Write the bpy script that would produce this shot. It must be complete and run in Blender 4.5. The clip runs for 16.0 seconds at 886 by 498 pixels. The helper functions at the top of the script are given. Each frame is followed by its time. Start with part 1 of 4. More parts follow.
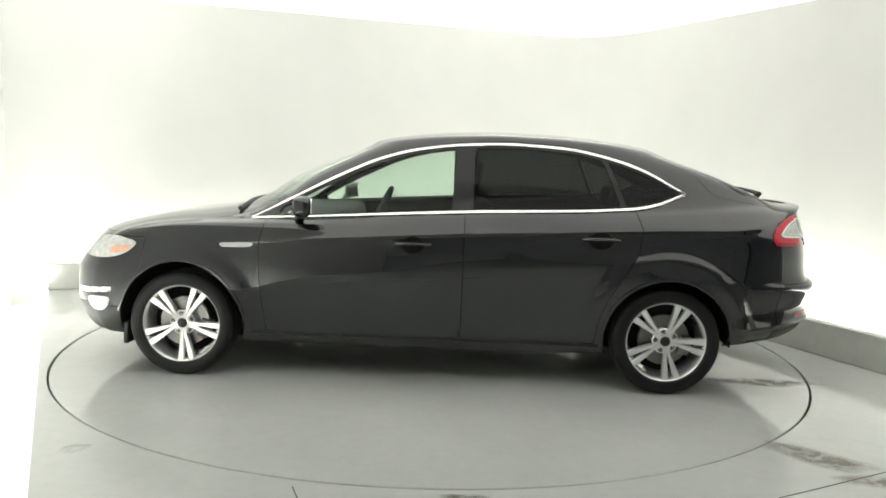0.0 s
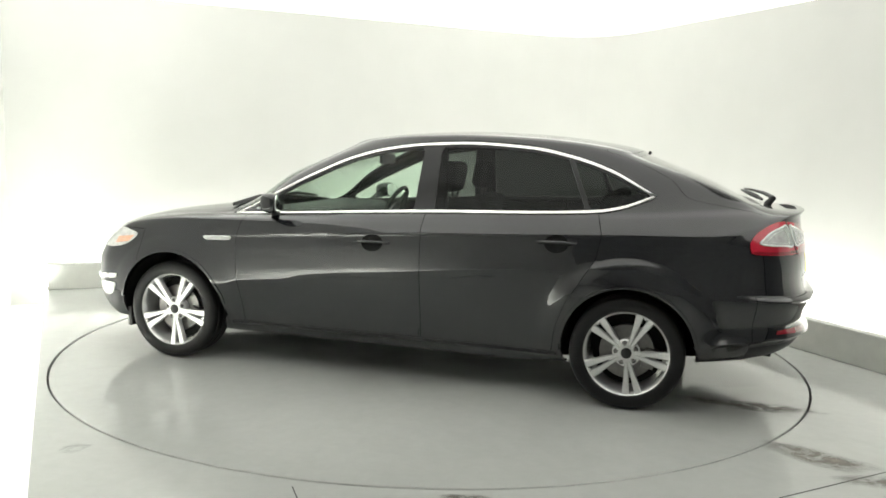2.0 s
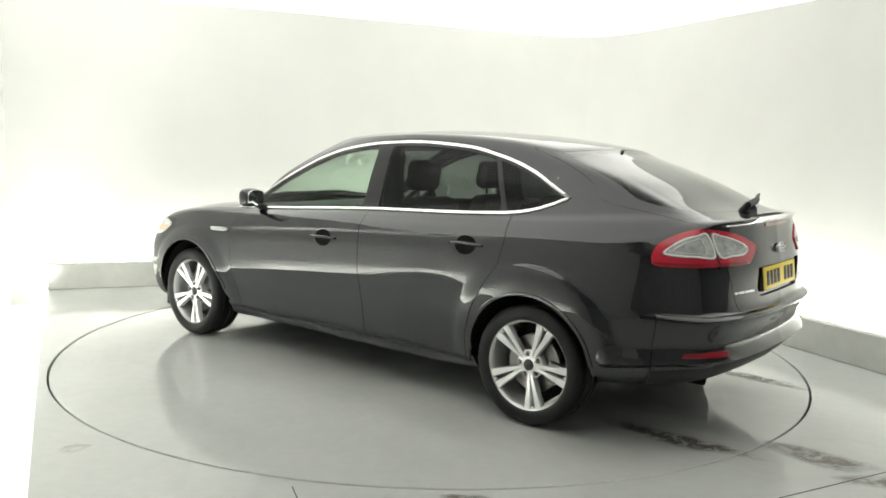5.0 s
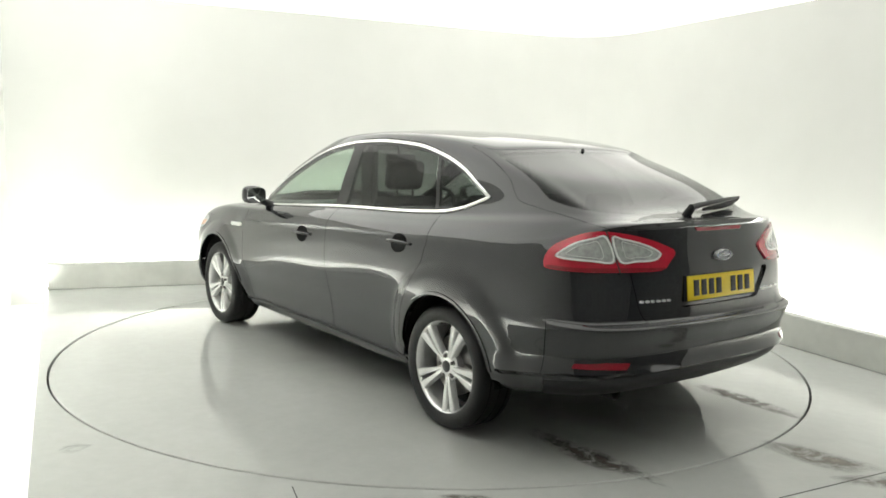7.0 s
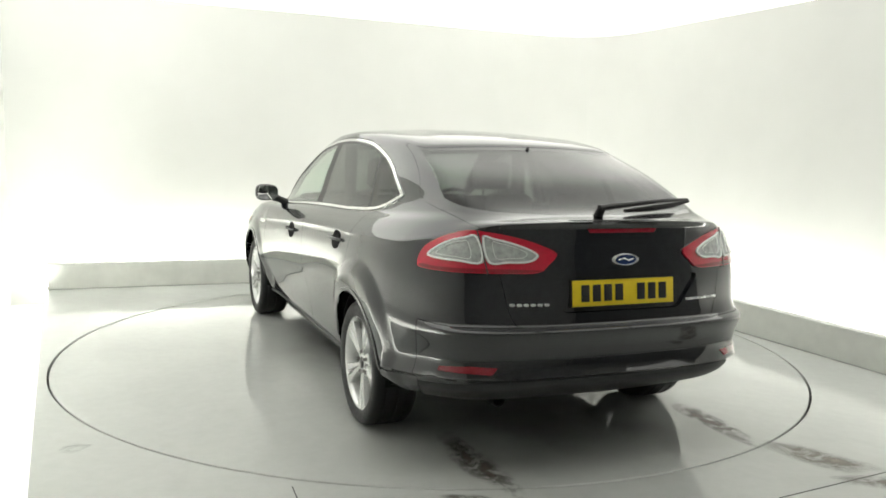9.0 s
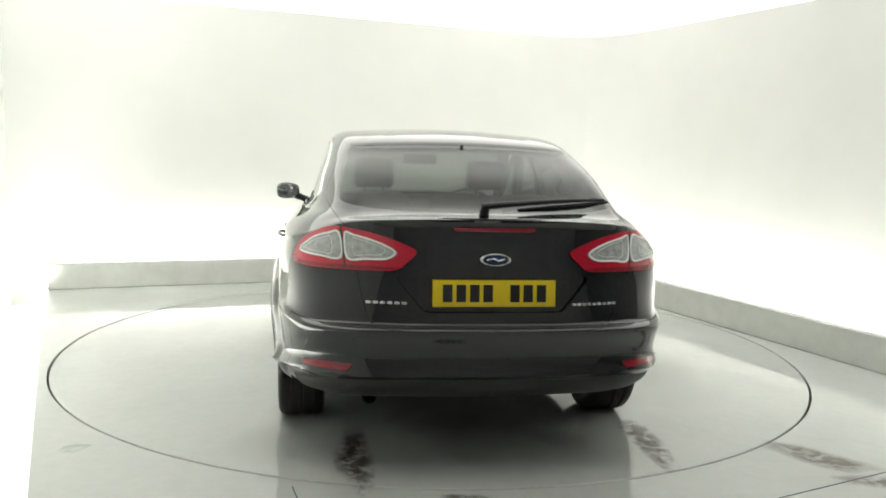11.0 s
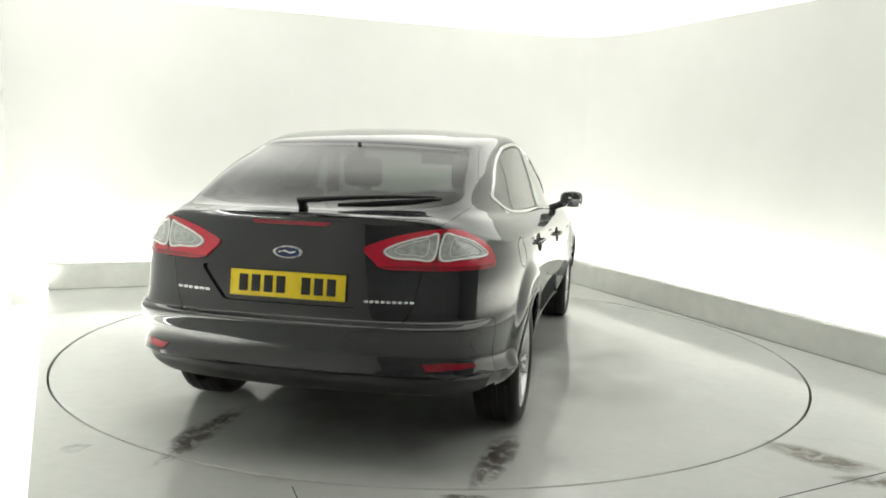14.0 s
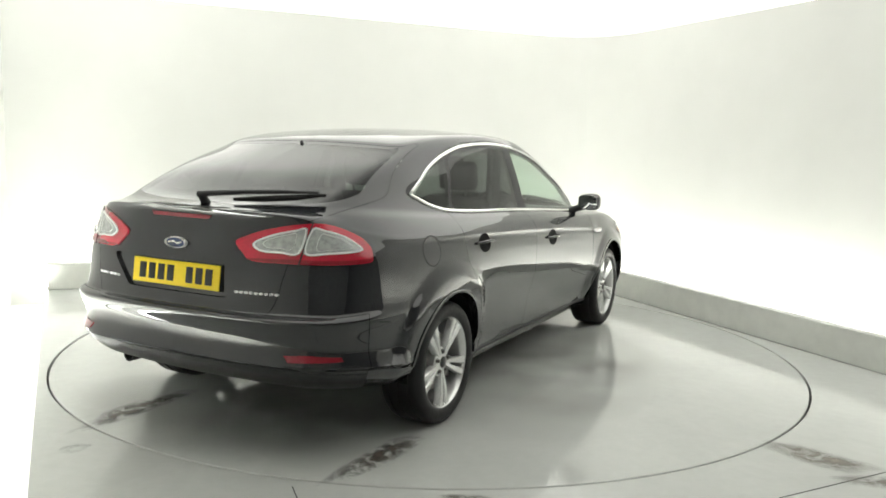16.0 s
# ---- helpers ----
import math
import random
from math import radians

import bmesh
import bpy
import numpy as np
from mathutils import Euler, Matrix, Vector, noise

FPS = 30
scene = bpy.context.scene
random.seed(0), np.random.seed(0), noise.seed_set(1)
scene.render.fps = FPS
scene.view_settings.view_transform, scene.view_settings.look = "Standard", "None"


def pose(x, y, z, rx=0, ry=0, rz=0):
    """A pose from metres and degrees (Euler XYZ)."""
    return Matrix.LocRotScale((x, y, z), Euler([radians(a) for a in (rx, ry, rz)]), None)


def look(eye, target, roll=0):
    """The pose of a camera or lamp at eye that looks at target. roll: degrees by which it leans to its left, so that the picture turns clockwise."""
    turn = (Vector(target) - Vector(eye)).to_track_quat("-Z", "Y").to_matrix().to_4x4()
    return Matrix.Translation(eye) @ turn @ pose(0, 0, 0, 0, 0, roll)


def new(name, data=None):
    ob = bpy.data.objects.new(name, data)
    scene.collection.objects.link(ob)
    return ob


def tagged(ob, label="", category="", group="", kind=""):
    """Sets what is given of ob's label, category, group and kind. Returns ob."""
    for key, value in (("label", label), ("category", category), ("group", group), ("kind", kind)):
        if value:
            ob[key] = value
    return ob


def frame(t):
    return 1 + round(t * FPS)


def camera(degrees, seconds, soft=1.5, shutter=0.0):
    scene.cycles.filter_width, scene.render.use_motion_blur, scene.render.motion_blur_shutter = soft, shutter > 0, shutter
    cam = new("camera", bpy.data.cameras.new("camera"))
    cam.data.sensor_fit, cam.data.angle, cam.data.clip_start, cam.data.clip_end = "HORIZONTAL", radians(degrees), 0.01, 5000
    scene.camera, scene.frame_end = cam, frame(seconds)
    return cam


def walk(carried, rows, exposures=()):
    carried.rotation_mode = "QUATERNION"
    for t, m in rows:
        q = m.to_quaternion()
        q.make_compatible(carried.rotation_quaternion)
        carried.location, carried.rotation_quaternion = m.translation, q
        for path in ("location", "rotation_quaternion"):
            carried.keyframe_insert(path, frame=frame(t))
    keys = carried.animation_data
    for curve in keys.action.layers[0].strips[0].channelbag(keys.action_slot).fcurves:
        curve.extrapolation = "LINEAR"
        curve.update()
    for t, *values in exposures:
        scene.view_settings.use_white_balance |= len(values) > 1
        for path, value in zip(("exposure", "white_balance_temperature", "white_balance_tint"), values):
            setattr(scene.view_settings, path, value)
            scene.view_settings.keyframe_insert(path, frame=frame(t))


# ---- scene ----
# ---------------------------------------------------------------- camera
cam = camera(57.0, 16.0, soft=1.7)
EYE = Vector((0.0, -5.664, 1.396))
AIM = EYE + Vector((0.01008, 0.99225, -0.12385))
walk(cam, [(0.0, look(EYE, AIM, 1.69)), (16.0, look(EYE, AIM, 1.69))])

# ---------------------------------------------------------------- light
world = bpy.data.worlds.new("world")
scene.world = world
world.use_nodes = True
world.node_tree.nodes["Background"].inputs[0].default_value = (0.9, 1.0, 0.92, 1)
world.node_tree.nodes["Background"].inputs[1].default_value = 0.02
scene.view_settings.exposure = -0.10
CEILING_GLOW = 0.90
STRIP_GLOW = 41.0
TROUGH_GLOW = 19.0


# ---------------------------------------------------------------- materials
def mat(name):
    m = bpy.data.materials.new(name)
    m.use_nodes = True
    return m, m.node_tree.nodes, m.node_tree.links, m.node_tree.nodes["Principled BSDF"]


def put(node, **values):
    for key, value in values.items():
        node.inputs[key.replace("_", " ")].default_value = value


def noise_node(nodes, links, scale, detail=4.0, rough=0.55, coords="Object"):
    tc = nodes.new("ShaderNodeTexCoord")
    n = nodes.new("ShaderNodeTexNoise")
    put(n, Scale=scale, Detail=detail, Roughness=rough)
    links.new(tc.outputs[coords], n.inputs["Vector"])
    return n


def ramp(nodes, links, source, stops):
    r = nodes.new("ShaderNodeValToRGB")
    links.new(source, r.inputs[0])
    e = r.color_ramp.elements
    while len(e) < len(stops):
        e.new(0.5)
    for slot, (p, c) in zip(e, stops):
        slot.position = p
        slot.color = (*c, 1) if len(c) == 3 else c
    return r


def bumped(nodes, links, bsdf, source, strength, distance):
    b = nodes.new("ShaderNodeBump")
    put(b, Strength=strength, Distance=distance)
    links.new(source, b.inputs["Height"])
    links.new(b.outputs[0], bsdf.inputs["Normal"])


def simple(name, color, rough=0.5, metal=0.0, coat=0.0, vary=0.12, scale=30.0, bump=0.0, spec=0.5):
    """A plain surface with a little grain in colour and gloss."""
    m, nodes, links, b = mat(name)
    put(b, Metallic=metal, Coat_Weight=coat, Coat_Roughness=0.03, Specular_IOR_Level=spec)
    n = noise_node(nodes, links, scale)
    lo, hi = [c * (1 - vary) for c in color], [min(1, c * (1 + vary)) for c in color]
    c = ramp(nodes, links, n.outputs[0], [(0.3, lo), (0.7, hi)])
    links.new(c.outputs[0], b.inputs["Base Color"])
    r = ramp(nodes, links, n.outputs[0], [(0.3, (rough * 0.85,) * 3), (0.7, (min(1, rough * 1.15),) * 3)])
    links.new(r.outputs[0], b.inputs["Roughness"])
    if bump:
        bumped(nodes, links, b, n.outputs[0], bump, 0.002)
    return m


def glowing(name, color, strength):
    m, nodes, links, b = mat(name)
    put(b, Base_Color=(0.9, 0.9, 0.9, 1), Roughness=0.6, Emission_Color=(*color, 1), Emission_Strength=strength)
    return m


def glass(name, tint, haze=0.0):
    """Thin automotive glass: tinted see-through with a Fresnel gloss."""
    m, nodes, links, b = mat(name)
    nodes.remove(b)
    out = nodes["Material Output"]
    t, g, lw, mix = nodes.new("ShaderNodeBsdfTransparent"), nodes.new("ShaderNodeBsdfGlossy"), nodes.new("ShaderNodeLayerWeight"), nodes.new("ShaderNodeMixShader")
    t.inputs[0].default_value = (*tint, 1)
    put(g, Color=(1, 1, 1, 1), Roughness=0.015)
    put(lw, Blend=0.5)
    power, scaled = nodes.new("ShaderNodeMath"), nodes.new("ShaderNodeMath")
    power.operation, scaled.operation = "POWER", "MULTIPLY_ADD"
    power.inputs[1].default_value = 4.5
    scaled.inputs[1].default_value, scaled.inputs[2].default_value = 1.12, 0.014
    links.new(lw.outputs["Facing"], power.inputs[0])
    links.new(power.outputs[0], scaled.inputs[0])
    links.new(scaled.outputs[0], mix.inputs[0])
    links.new(t.outputs[0], mix.inputs[1])
    links.new(g.outputs[0], mix.inputs[2])
    links.new(mix.outputs[0], out.inputs[0])
    if haze:
        d, m2 = nodes.new("ShaderNodeBsdfDiffuse"), nodes.new("ShaderNodeMixShader")
        d.inputs[0].default_value = (0.3, 0.31, 0.3, 1)
        m2.inputs[0].default_value = haze
        links.new(mix.outputs[0], m2.inputs[1])
        links.new(d.outputs[0], m2.inputs[2])
        links.new(m2.outputs[0], out.inputs[0])
    return m


def paint_material():
    """Black metallic car paint under clear coat, with faint water marks."""
    m, nodes, links, b = mat("black_paint")
    put(b, Metallic=0.0, Coat_Weight=1.0, Coat_Roughness=0.02, Coat_IOR=1.74, Specular_IOR_Level=0.03)
    n = noise_node(nodes, links, 900.0, 2.0)
    c = ramp(nodes, links, n.outputs[0], [(0.35, (0.0075, 0.008, 0.0105)), (0.75, (0.013, 0.014, 0.018))])
    links.new(c.outputs[0], b.inputs["Base Color"])
    n2 = noise_node(nodes, links, 6.0, 6.0, 0.65)
    put(b, Roughness=0.3)
    r2 = ramp(nodes, links, n2.outputs[0], [(0.4, (0.008,) * 3), (0.8, (0.025,) * 3)])
    links.new(r2.outputs[0], b.inputs["Coat Roughness"])
    return m


def floor_material(name, base, wet):
    """Pale grey-green floor paint, glossy, scuffed; wet: damp patches and dirt on the turntable."""
    m, nodes, links, b = mat(name)
    fine, broad = noise_node(nodes, links, 14.0, 8.0, 0.65), noise_node(nodes, links, 0.9, 4.0, 0.6)
    mixc = nodes.new("ShaderNodeMix")
    mixc.data_type = "RGBA"
    mixc.inputs[0].default_value = 0.5
    a = ramp(nodes, links, fine.outputs[0], [(0.3, [c * 0.93 for c in base]), (0.7, [c * 1.05 for c in base])])
    w = ramp(nodes, links, broad.outputs[0], [(0.3, [c * 0.86 for c in base]), (0.7, [c * 1.08 for c in base])])
    links.new(a.outputs[0], mixc.inputs[6])
    links.new(w.outputs[0], mixc.inputs[7])
    links.new(mixc.outputs[2], b.inputs["Base Color"])
    r = ramp(nodes, links, broad.outputs[0], [(0.35, (0.03 if wet else 0.06,) * 3), (0.65, (0.12 if wet else 0.17,) * 3)])
    links.new(r.outputs[0], b.inputs["Roughness"])
    put(b, Specular_IOR_Level=0.7 if wet else 0.5)
    bumped(nodes, links, b, fine.outputs[0], 0.06, 0.002)
    return m


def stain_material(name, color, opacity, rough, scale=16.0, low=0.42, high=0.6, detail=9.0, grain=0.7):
    """A broken film of dirt, water or painted shade: opaque in patches only."""
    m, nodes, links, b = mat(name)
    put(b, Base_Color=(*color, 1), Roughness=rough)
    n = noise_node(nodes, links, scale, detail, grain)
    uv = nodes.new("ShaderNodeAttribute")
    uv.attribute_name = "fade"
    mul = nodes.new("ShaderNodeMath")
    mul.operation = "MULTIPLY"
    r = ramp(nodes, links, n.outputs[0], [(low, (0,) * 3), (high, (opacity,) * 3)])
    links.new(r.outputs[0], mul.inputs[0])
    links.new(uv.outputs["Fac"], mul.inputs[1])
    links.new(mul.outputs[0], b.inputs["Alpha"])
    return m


def wall_material():
    m, nodes, links, b = mat("white_fabric")
    n = noise_node(nodes, links, 1.3, 3.0)
    c = ramp(nodes, links, n.outputs[0], [(0.3, (0.675, 0.68, 0.655)), (0.7, (0.71, 0.715, 0.69))])
    links.new(c.outputs[0], b.inputs["Base Color"])
    put(b, Roughness=0.9, Specular_IOR_Level=0.2)
    return m


PAINT = paint_material()
RUBBER = simple("tyre_rubber", (0.009, 0.009, 0.0095), 0.5, scale=60, bump=0.2, spec=0.3)
ALLOY = simple("alloy_silver", (0.80, 0.805, 0.80), 0.18, metal=0.55, coat=0.5, vary=0.05, scale=80)
SILVER = simple("badge_silver", (0.80, 0.80, 0.79), 0.28, metal=0.45, vary=0.03)
VENT = simple("satin_silver", (0.66, 0.66, 0.65), 0.4, metal=0.2, vary=0.02)
STEEL = simple("disc_steel", (0.20, 0.195, 0.19), 0.38, metal=1.0, scale=40)
CHROME = simple("bright_chrome", (0.86, 0.86, 0.85), 0.08, metal=1.0, vary=0.03)
TRIM = simple("satin_black_trim", (0.012, 0.012, 0.013), 0.35, scale=120)
PLASTIC = simple("black_plastic", (0.012, 0.012, 0.013), 0.5, scale=200, bump=0.1)
UNDER = simple("underbody_black", (0.010, 0.010, 0.010), 0.8, spec=0.15)
CLOTH = simple("dark_upholstery", (0.035, 0.036, 0.038), 0.85, scale=40, bump=0.05)
CABIN = simple("dark_cabin_plastic", (0.03, 0.031, 0.032), 0.6, scale=15)
LINER = simple("pale_headliner", (0.34, 0.34, 0.32), 0.9, scale=15)
GLASS_FRONT = glass("green_tint_glass", (0.74, 0.84, 0.76), 0.03)
GLASS_REAR = glass("privacy_glass", (0.12, 0.13, 0.125), 0.02)
GLASS_HATCH = glass("rear_screen_glass", (0.13, 0.14, 0.135), 0.008)
RED = simple("red_lens", (0.52, 0.012, 0.035), 0.12, coat=1.0, vary=0.1, scale=90)
DARKRED = simple("dark_red_lens", (0.26, 0.008, 0.02), 0.15, coat=1.0, scale=90)
CLEAR = simple("clear_silver_lens", (0.46, 0.47, 0.46), 0.2, metal=0.15, coat=1.0, vary=0.25, scale=45)
HEADLENS = simple("clear_headlamp_lens", (0.70, 0.71, 0.69), 0.15, metal=0.1, coat=1.0, vary=0.2, scale=30)
LENSWHITE = simple("bright_lens_band", (0.85, 0.87, 0.85), 0.2, coat=1.0, vary=0.05)
YELLOW = simple("yellow_plate", (0.83, 0.62, 0.02), 0.4, vary=0.04)
INK = simple("black_plate_ink", (0.012, 0.012, 0.012), 0.5)
AMBER = simple("amber_lens", (0.80, 0.46, 0.32), 0.2, coat=1.0)
BADGE = simple("badge_blue", (0.012, 0.03, 0.10), 0.15, coat=1.0)
FLOOR = floor_material("floor_paint", (0.545, 0.56, 0.54), False)
DECK = floor_material("turntable_paint", (0.535, 0.55, 0.53), True)
GAP = simple("dark_gap", (0.03, 0.03, 0.028), 0.8)
KERBMAT = simple("kerb_paint", (0.66, 0.67, 0.63), 0.45, vary=0.08, scale=5)
WALLMAT = wall_material()
WHITEFLOOR = simple("white_vinyl", (0.88, 0.885, 0.87), 0.4, vary=0.03, scale=3)
HALL_BOUNCE = simple("hall_bounce_paint", (0.72, 0.725, 0.71), 0.9, scale=2)
CEIL_LIGHT = glowing("softbox_diffuser", (1.0, 1.0, 0.935), CEILING_GLOW)
STRIP_LIGHT = glowing("strip_diffuser", (0.99, 1.0, 0.935), STRIP_GLOW)
TROUGH = glowing("trough_tube", (1.0, 1.0, 0.935), TROUGH_GLOW)
DIRT = stain_material("brown_dirt", (0.085, 0.06, 0.045), 0.78, 0.4, 12.0, 0.42, 0.54)
# dark colour of the water also paints the car's contact shade and reflection
WET_SHADE = stain_material("water_and_shade", (0.22, 0.215, 0.19), 0.46, 0.03, 1.5, 0.30, 0.66, 5.0, 0.5)
SPILL = stain_material("dried_spill", (0.20, 0.175, 0.145), 0.85, 0.3, 8.0, 0.36, 0.54)
SMUDGE = stain_material("grey_smudge", (0.23, 0.24, 0.22), 0.7, 0.3, 9.0, 0.4, 0.62)


# ---------------------------------------------------------------- mesh helpers
def smooth(me, angle=None):
    for p in me.polygons:
        p.use_smooth = True
    if angle:
        me.set_sharp_from_angle(angle=radians(angle))


def part(name, bm, material, parent=None, label="", angle=40):
    """Links a bmesh as one mesh object under a thing or a part."""
    bmesh.ops.recalc_face_normals(bm, faces=bm.faces)
    me = bpy.data.meshes.new(name)
    bm.to_mesh(me)
    bm.free()
    smooth(me, angle)
    me.materials.append(material)
    ob = new(name, me)
    ob.parent = parent
    if label:
        tagged(ob, label)
    return ob


def raw(verts, faces):
    bm = bmesh.new()
    vs = [bm.verts.new(v) for v in verts]
    for f in faces:
        if len(set(f)) > 2:
            try:
                bm.faces.new([vs[i] for i in f])
            except ValueError:
                pass
    return bm


def box(bm, lo, hi, m=Matrix(), bevel=0.0, segments=2):
    """A bevelled box between two corners, added to bm."""
    made = bmesh.ops.create_cube(bm, size=1.0)["verts"]
    mid, size = (Vector(lo) + Vector(hi)) / 2, Vector(hi) - Vector(lo)
    for v in made:
        v.co = Vector((v.co.x * size.x, v.co.y * size.y, v.co.z * size.z)) + mid
    if bevel:
        edges = list({e for v in made for e in v.link_edges})
        made = list({v for f in bmesh.ops.bevel(bm, geom=edges, offset=bevel, segments=segments, profile=0.5, affect="EDGES")["faces"] for v in f.verts} | {v for v in made if v.is_valid})
    for v in made:
        v.co = m @ v.co
    return made


def prism(bm, outline, z0, z1, m=Matrix()):
    """A flat outline raised from z0 to z1."""
    lo = [bm.verts.new(m @ Vector((x, y, z0))) for x, y in outline]
    hi = [bm.verts.new(m @ Vector((x, y, z1))) for x, y in outline]
    n = len(lo)
    bm.faces.new(hi)
    bm.faces.new(lo[::-1])
    for i in range(n):
        bm.faces.new((lo[i], lo[(i + 1) % n], hi[(i + 1) % n], hi[i]))


def spin(bm, profile, steps=64, axis="y"):
    """A solid of revolution about the y axis from (radius, y) points; a closed profile makes a ring."""
    n = len(profile)
    rings = []
    for i in range(steps):
        a = 2 * math.pi * i / steps
        rings.append([bm.verts.new((r * math.cos(a), y, r * math.sin(a))) for r, y in profile])
    for i in range(steps):
        a, b = rings[i], rings[(i + 1) % steps]
        for j in range(n):
            k = (j + 1) % n
            bm.faces.new((a[j], a[k], b[k], b[j]))


def tube(bm, points, radius, sides=8):
    """A round rod along points, with closed ends."""
    rings = []
    pts = [Vector(p) for p in points]
    for i, p in enumerate(pts):
        d = (pts[min(i + 1, len(pts) - 1)] - pts[max(i - 1, 0)]).normalized()
        a = d.cross(Vector((0.3, 0.2, 1)) if abs(d.z) < 0.9 else Vector((1, 0, 0))).normalized()
        b = d.cross(a)
        r = radius[i] if isinstance(radius, (list, tuple)) else radius
        rings.append([bm.verts.new(p + r * (math.cos(t) * a + math.sin(t) * b)) for t in (2 * math.pi * k / sides for k in range(sides))])
    for a, b in zip(rings, rings[1:]):
        for k in range(sides):
            bm.faces.new((a[k], a[(k + 1) % sides], b[(k + 1) % sides], b[k]))
    bm.faces.new(rings[0][::-1])
    bm.faces.new(rings[-1])


def pchip(xs, ys, x):
    """Monotone cubic through (xs, ys), at the array x."""
    xs, ys, x = np.asarray(xs, float), np.asarray(ys, float), np.asarray(x, float)
    h, d = np.diff(xs), np.diff(ys) / np.diff(xs)
    m = np.empty(len(xs))
    m[0], m[-1] = d[0], d[-1]
    for i in range(1, len(xs) - 1):
        if d[i - 1] * d[i] <= 0:
            m[i] = 0
        else:
            w1, w2 = 2 * h[i] + h[i - 1], h[i] + 2 * h[i - 1]
            m[i] = (w1 + w2) / (w1 / d[i - 1] + w2 / d[i])
    k = np.clip(np.searchsorted(xs, x) - 1, 0, len(h) - 1)
    t = (x - xs[k]) / h[k]
    return ys[k] * (1 + 2 * t) * (1 - t) ** 2 + h[k] * m[k] * t * (1 - t) ** 2 + ys[k + 1] * t * t * (3 - 2 * t) + h[k] * m[k + 1] * t * t * (t - 1)


def catmull(ys, x):
    """Smooth cubic through evenly spaced ys, at the array x."""
    ys, x = np.asarray(ys, float), np.asarray(x, float)
    m = np.empty(len(ys))
    m[1:-1] = (ys[2:] - ys[:-2]) / 2
    m[0], m[-1] = ys[1] - ys[0], ys[-1] - ys[-2]
    k = np.clip(x.astype(int), 0, len(ys) - 2)
    t = x - k
    return ys[k] * (1 + 2 * t) * (1 - t) ** 2 + m[k] * t * (1 - t) ** 2 + ys[k + 1] * t * t * (3 - 2 * t) + m[k + 1] * t * t * (t - 1)


# ---------------------------------------------------------------- the booth
TURNTABLE_RADIUS = 2.46
P_LEFT, P_BACK, P_RIGHT = Vector((-3.54, 1.69)), Vector((1.20, 3.59)), Vector((4.0, -2.79))
DIR_LEFT = (Vector((-1.55, -2.64)) - P_LEFT).normalized()
P_FRONT = P_LEFT + DIR_LEFT * 9.0
DIR_BACK, DIR_RIGHT = (P_BACK - P_LEFT).normalized(), (P_RIGHT - P_BACK).normalized()


def flat(name, outline, z, material, thick=0.05, label="", category="", kind="structure"):
    bm = bmesh.new()
    prism(bm, [tuple(p) for p in outline], z - thick, z)
    ob = part(name, bm, material)
    return tagged(ob, label, category, kind=kind)


def build_floor():
    """The platform with a round well for the turntable."""
    bm = bmesh.new()
    n = 160
    left_out = [P_LEFT, P_BACK, P_RIGHT, P_RIGHT + Vector((0.3, -5.5)), P_FRONT + Vector((0, -1.0)), P_FRONT]

    def outer(d):
        best = 99.0
        for a, b in zip(left_out, left_out[1:] + left_out[:1]):
            e = b - a
            den = d.x * e.y - d.y * e.x
            if abs(den) > 1e-9:
                t, s = (a.x * e.y - a.y * e.x) / den, (a.x * d.y - a.y * d.x) / den
                if t > 0 and -1e-6 <= s <= 1 + 1e-6:
                    best = min(best, t)
        return best

    angles = sorted([2 * math.pi * i / n for i in range(n)] + [math.atan2(p.y, p.x) % (2 * math.pi) for p in left_out])
    r = TURNTABLE_RADIUS + 0.005
    inner, out, low = [], [], []
    for a in angles:
        d = Vector((math.cos(a), math.sin(a)))
        k = max(outer(d), r + 0.004)
        inner.append(bm.verts.new((r * d.x, r * d.y, 0)))
        low.append(bm.verts.new((r * d.x, r * d.y, -0.06)))
        out.append(bm.verts.new((k * d.x, k * d.y, 0)))
    m = len(angles)
    for i in range(m):
        j = (i + 1) % m
        bm.faces.new((inner[i], out[i], out[j], inner[j]))
        bm.faces.new((low[i], inner[i], inner[j], low[j]))
    edges = [e for e in bm.edges if len(e.link_faces) == 1 and e.verts[0] in set(out) and e.verts[1] in set(out)]
    drop = [g for g in bmesh.ops.extrude_edge_only(bm, edges=edges)["geom"] if isinstance(g, bmesh.types.BMVert)]
    for v in drop:
        v.co.z = -0.20
    ob = part("floor", bm, FLOOR)
    tagged(ob, "pale grey-green glossy painted platform floor", "floor", kind="structure")
    flat("floor_well", [(2.466 * math.cos(a), 2.466 * math.sin(a)) for a in np.linspace(0, 2 * math.pi, 121)[:-1]], -0.055, GAP, 0.02, "dark well under the turntable", "floor")


def strip(name, a, b, inward, z0, z1, thick, material, label, category, kind="structure", bevel=0.006):
    """An upright slab between two plan points, its thickness on the outer side."""
    bm = bmesh.new()
    o = inward * -thick
    prism(bm, [tuple(a), tuple(b), tuple(b + o), tuple(a + o)], z0, z1)
    if category == "kerb":
        bmesh.ops.bevel(bm, geom=[e for e in bm.edges], offset=bevel, segments=2, affect="EDGES")
    return tagged(part(name, bm, material), label, category, kind=kind)


